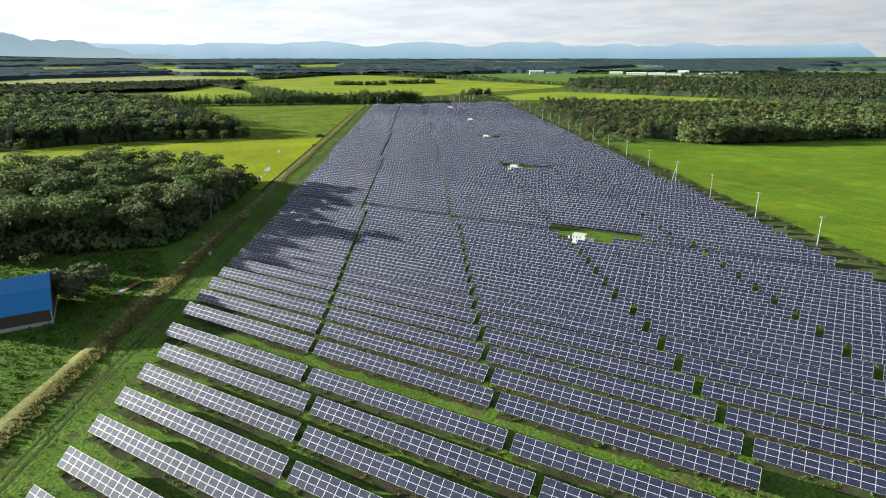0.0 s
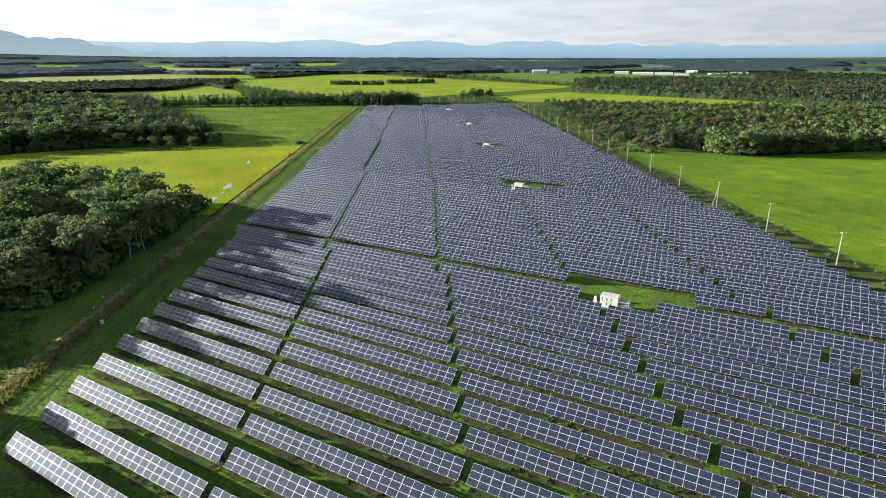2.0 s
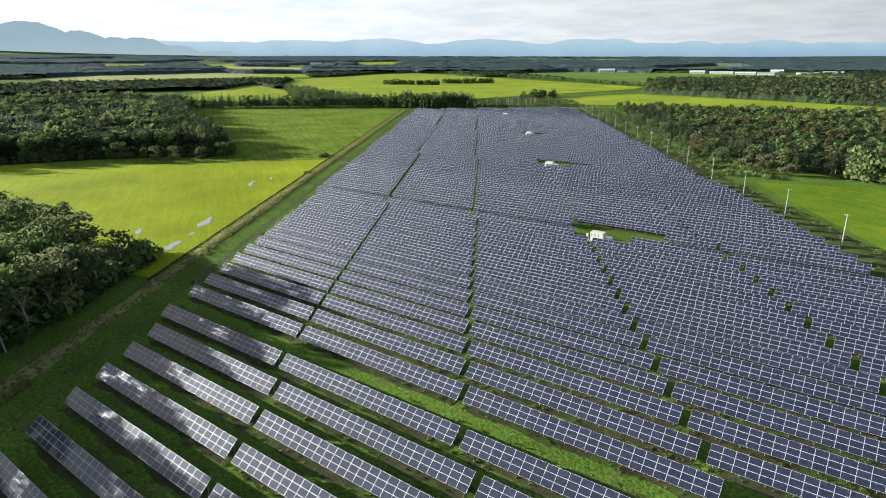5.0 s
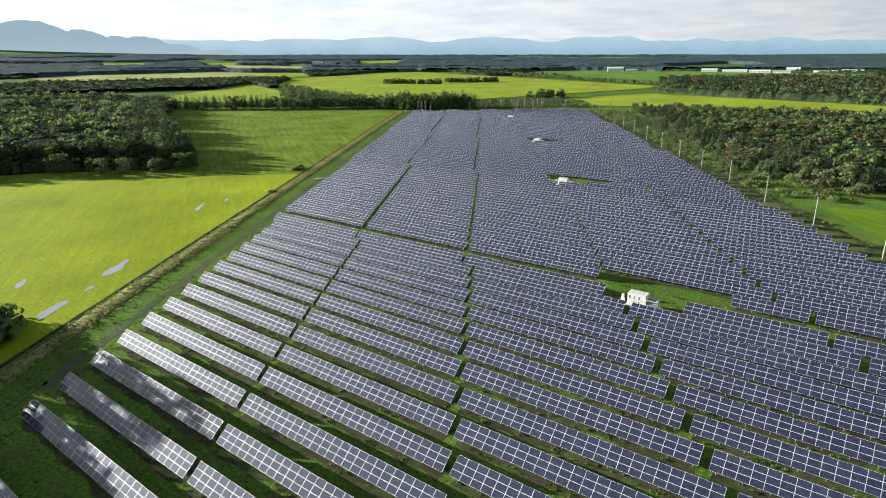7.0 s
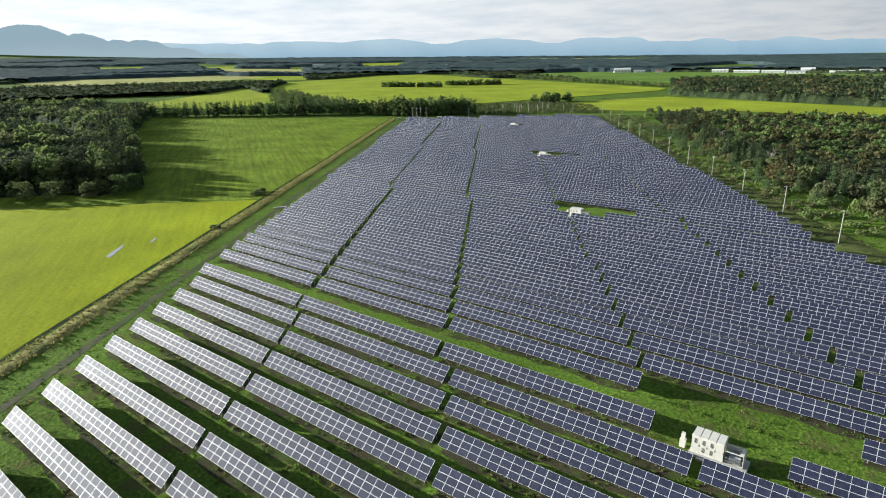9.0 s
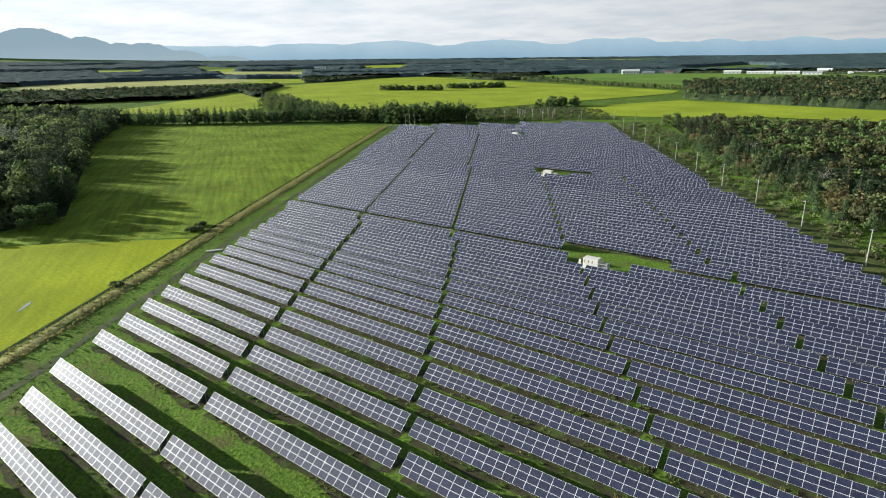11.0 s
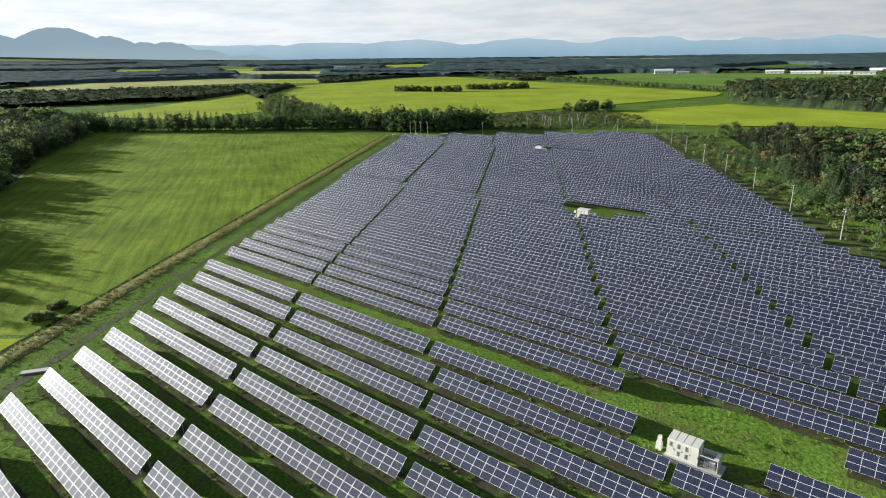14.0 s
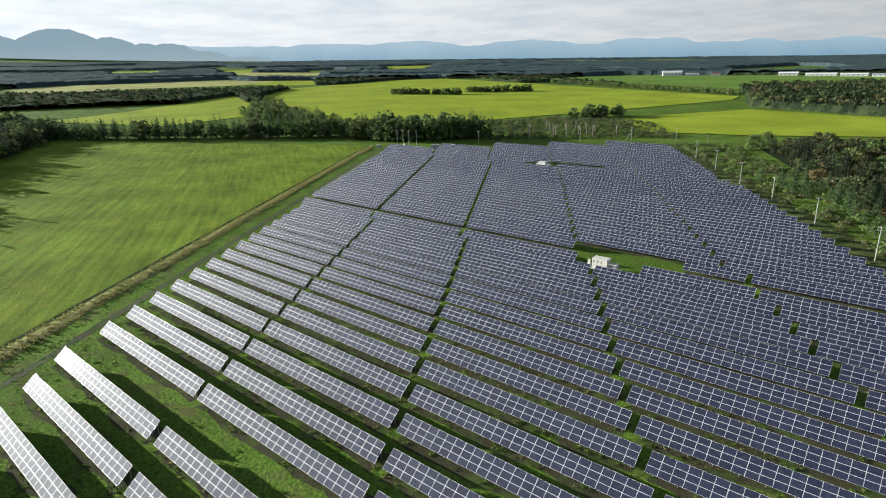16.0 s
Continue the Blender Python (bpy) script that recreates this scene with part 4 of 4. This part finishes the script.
scatter("end_scrub", BUSHES, spots(rng, END_SCRUB, 6.5), rng, [SHRUB_LEAF, LEAF_OLIVE], "scrub and dry grass behind the plant", "scrub", 0.7, 1.9)
scatter("edge_conifers", [MID[4], MID[5]], border_places(130, 20, 66, 470, 660, 1), rng, WOOD_MATS, "young dark conifers at the wood's edge", "conifers", 0.4, 0.72)


WOOD_EDGE = [(-177, 112), (-180, 121), (-193, 138), (-211, 170), (-230, 199), (-244, 204), (-224, 176), (-206, 140), (-192, 116), (-215, 88), (-265, 68), (-265, 56), (-212, 76)]
scatter("undergrowth", BUSHES, spots(rng, WOOD_EDGE, 2.4), rng, [LEAF, DARK_NEEDLE], "dark undergrowth along the wood's edge", "undergrowth", 1.2, 3.4)


def bush(name, x, y, wide, high, leaf, label, leaves=420):
    r = np.random.default_rng(int(abs(x * 7 + y)))
    lobes = [(r.uniform(-0.5, 0.5) * wide, r.uniform(-0.5, 0.5) * wide, high * r.uniform(0.35, 0.75)) for _ in range(8)]
    ob = thing(name, label, "bush", pose(x, y, 0))
    stem = [tube([(0, 0, -0.2), (q[0] * 0.4, q[1] * 0.4, q[2] * 0.6), q], [0.09, 0.06, 0.02], 5) for q in lobes[:4]]
    part("stem", mesh_of("stem", stem, [BARK], True), ob)
    part("foliage", quads("foliage", *leaf_cloud(r, lobes, [wide * 0.32] * 8, leaves, 0.26 + 0.02 * wide), [leaf]), ob)


bush("bush", -156, 72.5, 10.0, 8.0, BUSH_LEAF, "large grey-green bush beside the shed", 3000)
bush("bush", -166, 80, 6.0, 5.0, LEAF_OLIVE, "olive bush behind the large one", 1000)
bush("bush", -194, 81, 5.0, 4.5, LEAF_OLIVE, "yellowish bush behind the shed", 500)
bush("bush", -203, 80, 5.0, 4.0, SHRUB_LEAF, "brownish bush behind the shed", 500)
bush("bush", -161.5, 93, 2.4, 1.6, LEAF, "small dark green bush in rank grass")
bush("bush", -333, 362, 4.0, 1.3, LEAF_OLIVE, "low dark bush by the field ditch", 500)
bush("bush", -338, 367, 3.5, 1.1, SHRUB_LEAF, "low grey bush by the field ditch", 400)
bush("bush", -300, 320, 2.5, 0.9, LEAF_OLIVE, "low bush in the crop field")
for x, y, w, h in ((-149, 493, 8, 6), (-121, 466, 7, 5), (-110, 455, 6, 4.5), (-97, 446, 7, 5.5), (-171, 531, 8, 6), (-186, 552, 6, 5), (-136, 480, 6, 4.5)):
    bush("bush", x, y, w, h, SHRUB_LEAF, "rounded grey-brown bush before the wood", 800)
EDGE_TREES = [
    tree_thing("round_tree", *broad_tree(61, 9.0, 4.6, 620, 0.42, bare=0.0, skirt=6), BARK, LEAF_OLIVE, "olive round-crowned tree before the wood", "tree", pose(-145, 505, 0), "single trees before the wood"),
    tree_thing("brown_tree", *broad_tree(62, 8.5, 4.8, 620, 0.42, bare=0.0, skirt=6), BARK, AUTUMN_LEAF, "brown-leaved broad tree before the wood", "tree", pose(-151, 508, 0), "single trees before the wood"),
    tree_thing("conifer", *conifer(63, 11.0, 2.8, 420, 0.7), BARK, DARK_NEEDLE, "young dark conifer before the wood", "tree", pose(-176, 545, 0), "single trees before the wood"),
    tree_thing("grey_tree", *broad_tree(64, 6.5, 4.0, 520, 0.38, bare=0.0, skirt=6), BARK, BUSH_LEAF, "grey-leaved rounded tree before the wood", "tree", pose(-136, 484, 0), "single trees before the wood"),
]
for i, (x, y) in enumerate(((-126, 492), (-158, 515), (-162, 524), (-184, 556), (-190, 562), (-196, 574), (-203, 580), (-210, 592), (-118, 477), (-112, 468), (-148, 517), (-170, 540), (-178, 560), (-216, 604), (-222, 616), (-230, 628), (-238, 646), (-246, 660), (-104, 462), (-96, 456), (-254, 678), (-264, 694), (-155, 500), (-200, 590))):
    which = (3, 1, 0, 2, 2, 0, 1, 2, 0, 3, 1, 2, 2, 0, 1, 2, 0, 3, 0, 2, 1, 0, 1, 2)[i]
    copy_thing(EDGE_TREES[which], pose(x, y, 0, 0, 0, 47 * i) @ Matrix.Scale(0.8 + 0.07 * (i * 5 % 7), 4))
bare = tree_thing("bare_tree", *broad_tree(66, 9.5, 5.2, 60, 0.30, limbs=26, bare=0.05), BIRCH, BUSH_LEAF, "pale leafless tree with fine spreading twigs", "tree", pose(-167, 551, 0))
copy_thing(bare, pose(-212, 640, 0, 0, 0, 70) @ Matrix.Scale(0.8, 4))
for (x, y), proto in (((-302, 762), 1), ((-270, 800), 3), ((-296, 772), 0)):
    tagged(copy_thing(BROAD[proto], pose(x, y, 0, 0, 0, x) @ Matrix.Scale(0.72, 4)), "single round-crowned tree in scrub")
DEAD = [tree_thing("dead_birch", *broad_tree(24 + i, 11.0, 2.2, 26, 0.35, limbs=7, bare=0.35), BIRCH, SHRUB_LEAF, "bare pale dead birch in scrub", "tree", pose(-470 + 30 * i, 740 + 30 * i, 0), "dead birches behind the plant") for i in range(2)]
plant(DEAD, [(-458, 742), (-452, 752), (-436, 760), (-430, 768), (-424, 776), (-421, 782), (-446, 770), (-418, 790), (-411, 772), (-402, 792), (-466, 800), (-440, 800), (-330, 770)], rng, 0.8, 1.25)


# ---------------------------------------------------------------- inverter stations
def boxes(name, sizes, mat, parent, label="", m=None):
    return part(name, mesh_of(name, [box(*q) for q in sizes], [mat]), parent, label, m)


def inverter_station(x, y):
    """Three white inverter cabinets and a fenced transformer on one plinth; x, y: its south-east corner."""
    ob = thing("inverter_station", "white inverter cabinets and transformer on a concrete plinth", "inverter station", pose(x - 7.6, y, 0), "inverter stations of the plant")
    boxes("plinth", [((0, 0, -0.2), (7.6, 2.7, 0.55)), ((1.2, -0.7, -0.2), (2.6, 0, 0.3))], CONCRETE, ob)
    for i in range(4):
        x0 = 0.25 + i * 1.065
        cab = boxes("cabinet", [((x0, 0.3, 0.55), (x0 + 1.05, 2.4, 3.25))], WHITE, ob)
        roof = [np.array([(x0 - 0.02, 0.12, 3.22), (x0 + 1.07, 0.12, 3.22), (x0 + 1.07, 2.55, 3.22), (x0 - 0.02, 2.55, 3.22), (x0 + 0.05, 0.18, 3.36), (x0 + 1.0, 0.18, 3.36), (x0 + 1.0, 2.5, 3.48), (x0 + 0.05, 2.5, 3.48)]), BOX_FACES]
        part("roof", mesh_of("roof", [tuple(roof)], [WHITE]), cab)
        boxes("seam", [((x0 + 1.052, 0.31, 0.6), (x0 + 1.063, 0.6, 3.2))], VENT, cab, "dark joint between two cabinets")
        for z in ((2.15,), (0.95, 2.15), (0.95, 2.15), ())[i]:
            slats = [((x0 + 0.36, 0.27, z + 0.095 * q), (x0 + 0.70, 0.298, z + 0.065 + 0.095 * q)) for q in range(8)]
            boxes("louvre", slats, VENT, cab, "dark louvred vent")
        boxes("door_handle", [((x0 + 0.9, 0.25, 1.75), (x0 + 0.95, 0.298, 1.95))], STEEL, cab)
    trafo = boxes("transformer_tank", [((5.2, 0.7, 0.55), (6.6, 1.9, 1.75))], FAR_ROOF, ob, "grey oil transformer tank")
    for q in range(6):
        boxes("cooling_fin", [((5.25 + q * 0.23, 0.45, 0.75), (5.30 + q * 0.23, 0.695, 1.6))], FAR_ROOF, trafo)
    for q in range(3):
        part("bushing", mesh_of("bushing", [tube([(5.5 + q * 0.4, 1.3, 1.75), (5.5 + q * 0.4, 1.3, 2.1), (5.5 + q * 0.4, 1.3, 2.15)], [0.08, 0.06, 0.01], 8)], [WHITE], True), trafo)
    boxes("side_panel", [((6.95, 0.35, 0.55), (7.03, 2.35, 2.35))], WHITE, ob)
    boxes("back_panel", [((4.6, 2.27, 0.55), (6.94, 2.35, 2.35))], WHITE, ob)
    boxes("roof_frame", [((4.6, 0.35, 2.36), (7.03, 0.45, 2.46)), ((4.6, 2.25, 2.36), (7.03, 2.35, 2.46)), ((6.5, 0.46, 2.36), (7.03, 2.24, 2.46))], WHITE, ob)
    boxes("front_rail", [((4.6, 0.36, 0.9), (6.94, 0.40, 0.96)), ((4.6, 0.36, 1.4), (6.94, 0.40, 1.46))], STEEL, ob)
    post = thing("meter_cabinet", "slim white metering cabinet on the grass", "cabinet", pose(x - 9.2, y + 1.2, 0), "metering cabinets")
    boxes("cabinet_body", [((0, 0, -0.1), (0.8, 0.7, 1.3))], WHITE, post)
    boxes("cabinet_top", [((0.15, 0.1, 1.3), (0.65, 0.6, 2.3))], WHITE, post)


for b in range(5):
    east, north = BLOCK_SHIFT[b]
    inverter_station(-52.3 + BLOCK_X * b + east - (22.0 if b == 4 else 0.0), 178.3 + BLOCK_Y * b + north + (15.5 if b == 4 else 0.0))


# ---------------------------------------------------------------- poles
def utility_pole(x, y, high, arms, label, brace=None):
    ob = thing("utility_pole", label, "utility pole", pose(x, y, 0, 0.3, -0.2, 30), "pole line")
    part("shaft", mesh_of("shaft", [tube([(0, 0, -0.3), (0, 0, high * 0.6), (0, 0, high), (0, 0, high + 0.02)], [0.17, 0.13, 0.10, 0.02], 10)], [POLE], True), ob)
    for i in range(arms):
        z = high - 0.35 - 0.75 * i
        arm = part("crossarm", mesh_of("crossarm", [box((-0.9, -0.19, z), (0.9, -0.125, z + 0.1))], [STEEL]), ob)
        for q in (-0.8, 0.0 if i else -0.35, 0.8):
            part("insulator", mesh_of("insulator", [tube([(q, -0.16, z + 0.1), (q, -0.16, z + 0.3), (q, -0.16, z + 0.36)], [0.06, 0.07, 0.01], 6)], [WHITE], True), arm)
    if brace:
        part("stay", mesh_of("stay", [tube([(brace[0], brace[1], -0.2), (0, 0, high * 0.86), (0, 0, high * 0.88)], [0.13, 0.10, 0.01], 8)], [POLE], True), ob)


for i in range(18):
    braced = i == 3
    utility_pole(9.0 - 19.2 * i, 208.5 + 29.5 * i, 10.6 if i < 9 else 10.0, 2 if 9 < i < 13 else 1, "pale concrete utility pole with a braced stay" if braced else "pale concrete utility pole in dry scrub", (-2.6, -1.5) if braced else None)
for x, y, stay in ((-457, 697, None), (-436, 727, None), (-406, 744, None), (-379, 766, (-4, -2)), (-352, 775, None)):
    utility_pole(x, y, 9.0, 1, "pale pole at the far end of the plant", stay)
for x, y in ((-494, 656), (-491, 658.5), (-488, 661), (-482, 662)):
    utility_pole(x, y, 11.5, 3, "substation pole with three crossarms")
switch = thing("transformer", "white pole-yard transformer with bushings", "transformer", pose(-488, 656, 0))
boxes("tank", [((-1.2, -0.8, 0), (1.2, 0.8, 2.2))], WHITE, switch)
for q in (-0.7, 0.0, 0.7):
    part("bushing", mesh_of("bushing", [tube([(q, 0, 2.2), (q, 0, 3.3), (q, 0, 3.4)], [0.16, 0.1, 0.02], 8)], [WHITE], True), switch)
for x, y, w, h in ((-505, 649, 2.2, 1.9), (-470, 667, 5.2, 2.6), (-459, 672, 2.8, 2.7)):
    hut = thing("switchgear_cabinet", "grey switchgear cabinet at the substation", "cabinet", pose(x, y, 0, 0, 0, 36))
    boxes("body", [((-w / 2, -1, 0), (w / 2, 1, h))], FAR_ROOF, hut)
    boxes("roof", [((-w / 2 - 0.1, -1.1, h), (w / 2 + 0.1, 1.1, h + 0.12))], WHITE, hut)
for x, y in ((-162.5, 118.2), (-157.8, 113.4)):
    lamp = thing("post_lamp", "dark slim post with a small pale head", "post", pose(x, y, 0, 0, 0, 40))
    part("post", mesh_of("post", [tube([(0, 0, -0.2), (0, 0, 2.0), (0, 0, 3.4)], [0.07, 0.06, 0.05], 8)], [VENT], True), lamp)
    boxes("head", [((-0.15, -0.45, 3.4), (0.15, 0.25, 3.52))], WHITE, lamp)
stone = thing("marker_box", "small white box on the grass", "box", pose(-155.2, 113.2, 0, 0, 0, 20))
boxes("body", [((-0.3, -0.3, 0), (0.3, 0.3, 0.8))], WHITE, stone)
boxes("lid", [((-0.34, -0.34, 0.8), (0.34, 0.34, 0.86))], WHITE, stone)


# ---------------------------------------------------------------- shed and corner
def shed():
    """A barn with a blue gambrel roof; its long wall runs along local x, its corner at the origin."""
    ob = thing("barn", "old timber barn with a bright blue metal roof", "barn", pose(-144.2, 60.6, 0, 0, 0, 60))
    length, deep = 14.0, 18.0
    boxes("wall_base", [((-length, 0.02, -0.2), (-0.02, 0.3, 0.9)), ((-0.3, 0.3, -0.2), (-0.02, deep, 0.9))], PALE_WALL, ob, "pale plastered wall base")
    board = mesh_of("wall_board", [box((0.01, 0.04, 0.9), (0.29, 0.22, 4.2))], [TIMBER])
    for i in range(46):
        part("wall_board", board, ob, "", pose(-length + 0.3 * i, 0.02 * (i % 2), 0))
    boxes("gable_wall", [((-0.3, 0.3, 0.9), (-0.06, deep, 4.2)), ((-0.3, 3.6, 4.2), (-0.06, 14.4, 7.5))], TIMBER, ob)
    boxes("corner_post", [((-0.26, -0.02, 0.9), (0.02, 0.28, 4.2))], PALE_WALL, ob)
    line = [(-0.7, 3.9), (3.6, 7.7), (9.0, 9.8), (14.4, 7.7), (18.7, 3.9)]
    for i in range(4):
        (y0, z0), (y1, z1) = line[i], line[i + 1]
        v, f = box((0, 0, 0), (0.575, 1, 1))
        w = np.array([(p[0], y0 + (y1 - y0) * p[1], z0 + (z1 - z0) * p[1] + 0.07 * p[2]) for p in v])
        sheet_mesh = mesh_of("roof_sheet", [(w, f), beam((0.6, y0, z0 + 0.08), (0.6, y1, z1 + 0.08), 0.045)], [BLUE_ROOF])
        for j in range(24):
            part("roof_sheet", sheet_mesh, ob, "bright blue ribbed metal sheet", pose(-length - 0.5 + j * 0.62, 0, 0))


shed()
heap = thing("scrap_sheets", "stack of rusty corrugated sheets lying in the grass", "scrap sheets", pose(-149.5, 82.5, 0, 0, 0, 108))
for i, mat in enumerate((FAR_ROOF, RUST, RUST)):
    x0 = -5.0 + i * 3.3
    ribs = [box((x0 + 0.4 * q, -0.8, 0.55 + 0.04 * (q % 2)), (x0 + 0.4 * q + 0.38, 0.8, 0.60 + 0.04 * (q % 2))) for q in range(8)]
    part("sheet", mesh_of("sheet", ribs, [mat]), heap)
boxes("bearer", [((-4.6, -0.6, 0), (-4.4, 0.6, 0.55)), ((0, -0.6, 0), (0.2, 0.6, 0.55)), ((4.2, -0.6, 0), (4.4, 0.6, 0.55))], TIMBER, heap)
slab = thing("culvert_slab", "pale concrete culvert slab beside the track", "slab", pose(-306.5, 353, 0, 0, 0, 56))
boxes("slab", [((-2.4, -0.7, -0.1), (2.4, 0.7, 0.14))], CONCRETE, slab)
boxes("headwall", [((-2.4, -0.95, -0.1), (2.4, -0.72, 0.3))], CONCRETE, slab)


def puddle(x, y, long, wide, turn):
    n = 28
    r = np.random.default_rng(int(abs(x)))
    grow = np.convolve(np.tile(r.uniform(0.15, 1.3, n), 3), np.ones(5) / 5, "same")[n:2 * n]
    m = pose(x, y, 0.06, 0, 0, turn)
    sheet("puddle", [tuple((m @ Vector((math.cos(a) * long * q, math.sin(a) * wide * q, 0)))[:2]) for a, q in zip(np.linspace(0, 2 * math.pi, n, endpoint=False), grow)], WATER, 0.06, "shallow puddle in the crop field", "puddle")


puddle(-239, 211, 8, 2.2, 125)
puddle(-256, 234, 8, 2.6, 130)
puddle(-246, 222, 3, 1.0, 125)
puddle(-264, 213, 6, 1.2, 150)
puddle(-302, 287, 9, 1.0, 135)
puddle(-304, 300, 5, 0.8, 135)


# ---------------------------------------------------------------- far farms
def farm_building(x, y, long, deep, high, turn, roof, label):
    ob = thing("farm_building", label, "farm building", pose(x, y, float(rise(x, y)), 0, 0, turn), "far farm buildings")
    boxes("wall", [((-long / 2, -deep / 2, -2), (long / 2, deep / 2, high))], FAR_WHITE, ob)
    v = np.array([(-long / 2 - 1, -deep / 2 - 1, high), (long / 2 + 1, -deep / 2 - 1, high), (long / 2 + 1, deep / 2 + 1, high), (-long / 2 - 1, deep / 2 + 1, high), (-long / 2 - 1, -0.2, high * 1.5), (long / 2 + 1, -0.2, high * 1.5), (long / 2 + 1, 0.2, high * 1.5), (-long / 2 - 1, 0.2, high * 1.5)])
    part("roof", mesh_of("roof", [(v, BOX_FACES)], [roof]), ob)
    for i in range(max(1, int(long / 9))):
        q = -long / 2 + 4 + i * 9
        boxes("window", [((q, -deep / 2 - 0.06, high * 0.35), (q + 2.5, -deep / 2 - 0.01, high * 0.7))], VENT, ob)


for x, y, long, deep, high, turn, roof in ((-792, 1950, 46, 16, 9, 25, FAR_WHITE), (-745, 1960, 30, 12, 5, 25, FAR_ROOF), (-690, 1965, 20, 10, 5, 15, RUST), (-540, 2010, 40, 14, 6, 10, FAR_WHITE), (-470, 1990, 60, 14, 5, 8, FAR_WHITE), (-405, 1975, 50, 14, 5, 8, FAR_WHITE), (-350, 1950, 40, 14, 5, 6, FAR_ROOF), (-330, 1990, 30, 16, 9, 6, FAR_WHITE), (-255, 1960, 50, 16, 5, 5, FAR_WHITE), (-200, 1975, 44, 18, 7, 4, FAR_ROOF), (-2320, 2140, 50, 18, 8, 45, FAR_WHITE), (-2260, 2200, 30, 14, 6, 45, FAR_ROOF), (-1700, 2290, 26, 14, 8, 40, FAR_WHITE), (-1880, 1400, 30, 14, 5, 50, FAR_ROOF), (-180, 2700, 70, 18, 7, 5, FAR_WHITE)):
    farm_building(x, y, long, deep, high, turn, roof, "low white farm building on the far plain")

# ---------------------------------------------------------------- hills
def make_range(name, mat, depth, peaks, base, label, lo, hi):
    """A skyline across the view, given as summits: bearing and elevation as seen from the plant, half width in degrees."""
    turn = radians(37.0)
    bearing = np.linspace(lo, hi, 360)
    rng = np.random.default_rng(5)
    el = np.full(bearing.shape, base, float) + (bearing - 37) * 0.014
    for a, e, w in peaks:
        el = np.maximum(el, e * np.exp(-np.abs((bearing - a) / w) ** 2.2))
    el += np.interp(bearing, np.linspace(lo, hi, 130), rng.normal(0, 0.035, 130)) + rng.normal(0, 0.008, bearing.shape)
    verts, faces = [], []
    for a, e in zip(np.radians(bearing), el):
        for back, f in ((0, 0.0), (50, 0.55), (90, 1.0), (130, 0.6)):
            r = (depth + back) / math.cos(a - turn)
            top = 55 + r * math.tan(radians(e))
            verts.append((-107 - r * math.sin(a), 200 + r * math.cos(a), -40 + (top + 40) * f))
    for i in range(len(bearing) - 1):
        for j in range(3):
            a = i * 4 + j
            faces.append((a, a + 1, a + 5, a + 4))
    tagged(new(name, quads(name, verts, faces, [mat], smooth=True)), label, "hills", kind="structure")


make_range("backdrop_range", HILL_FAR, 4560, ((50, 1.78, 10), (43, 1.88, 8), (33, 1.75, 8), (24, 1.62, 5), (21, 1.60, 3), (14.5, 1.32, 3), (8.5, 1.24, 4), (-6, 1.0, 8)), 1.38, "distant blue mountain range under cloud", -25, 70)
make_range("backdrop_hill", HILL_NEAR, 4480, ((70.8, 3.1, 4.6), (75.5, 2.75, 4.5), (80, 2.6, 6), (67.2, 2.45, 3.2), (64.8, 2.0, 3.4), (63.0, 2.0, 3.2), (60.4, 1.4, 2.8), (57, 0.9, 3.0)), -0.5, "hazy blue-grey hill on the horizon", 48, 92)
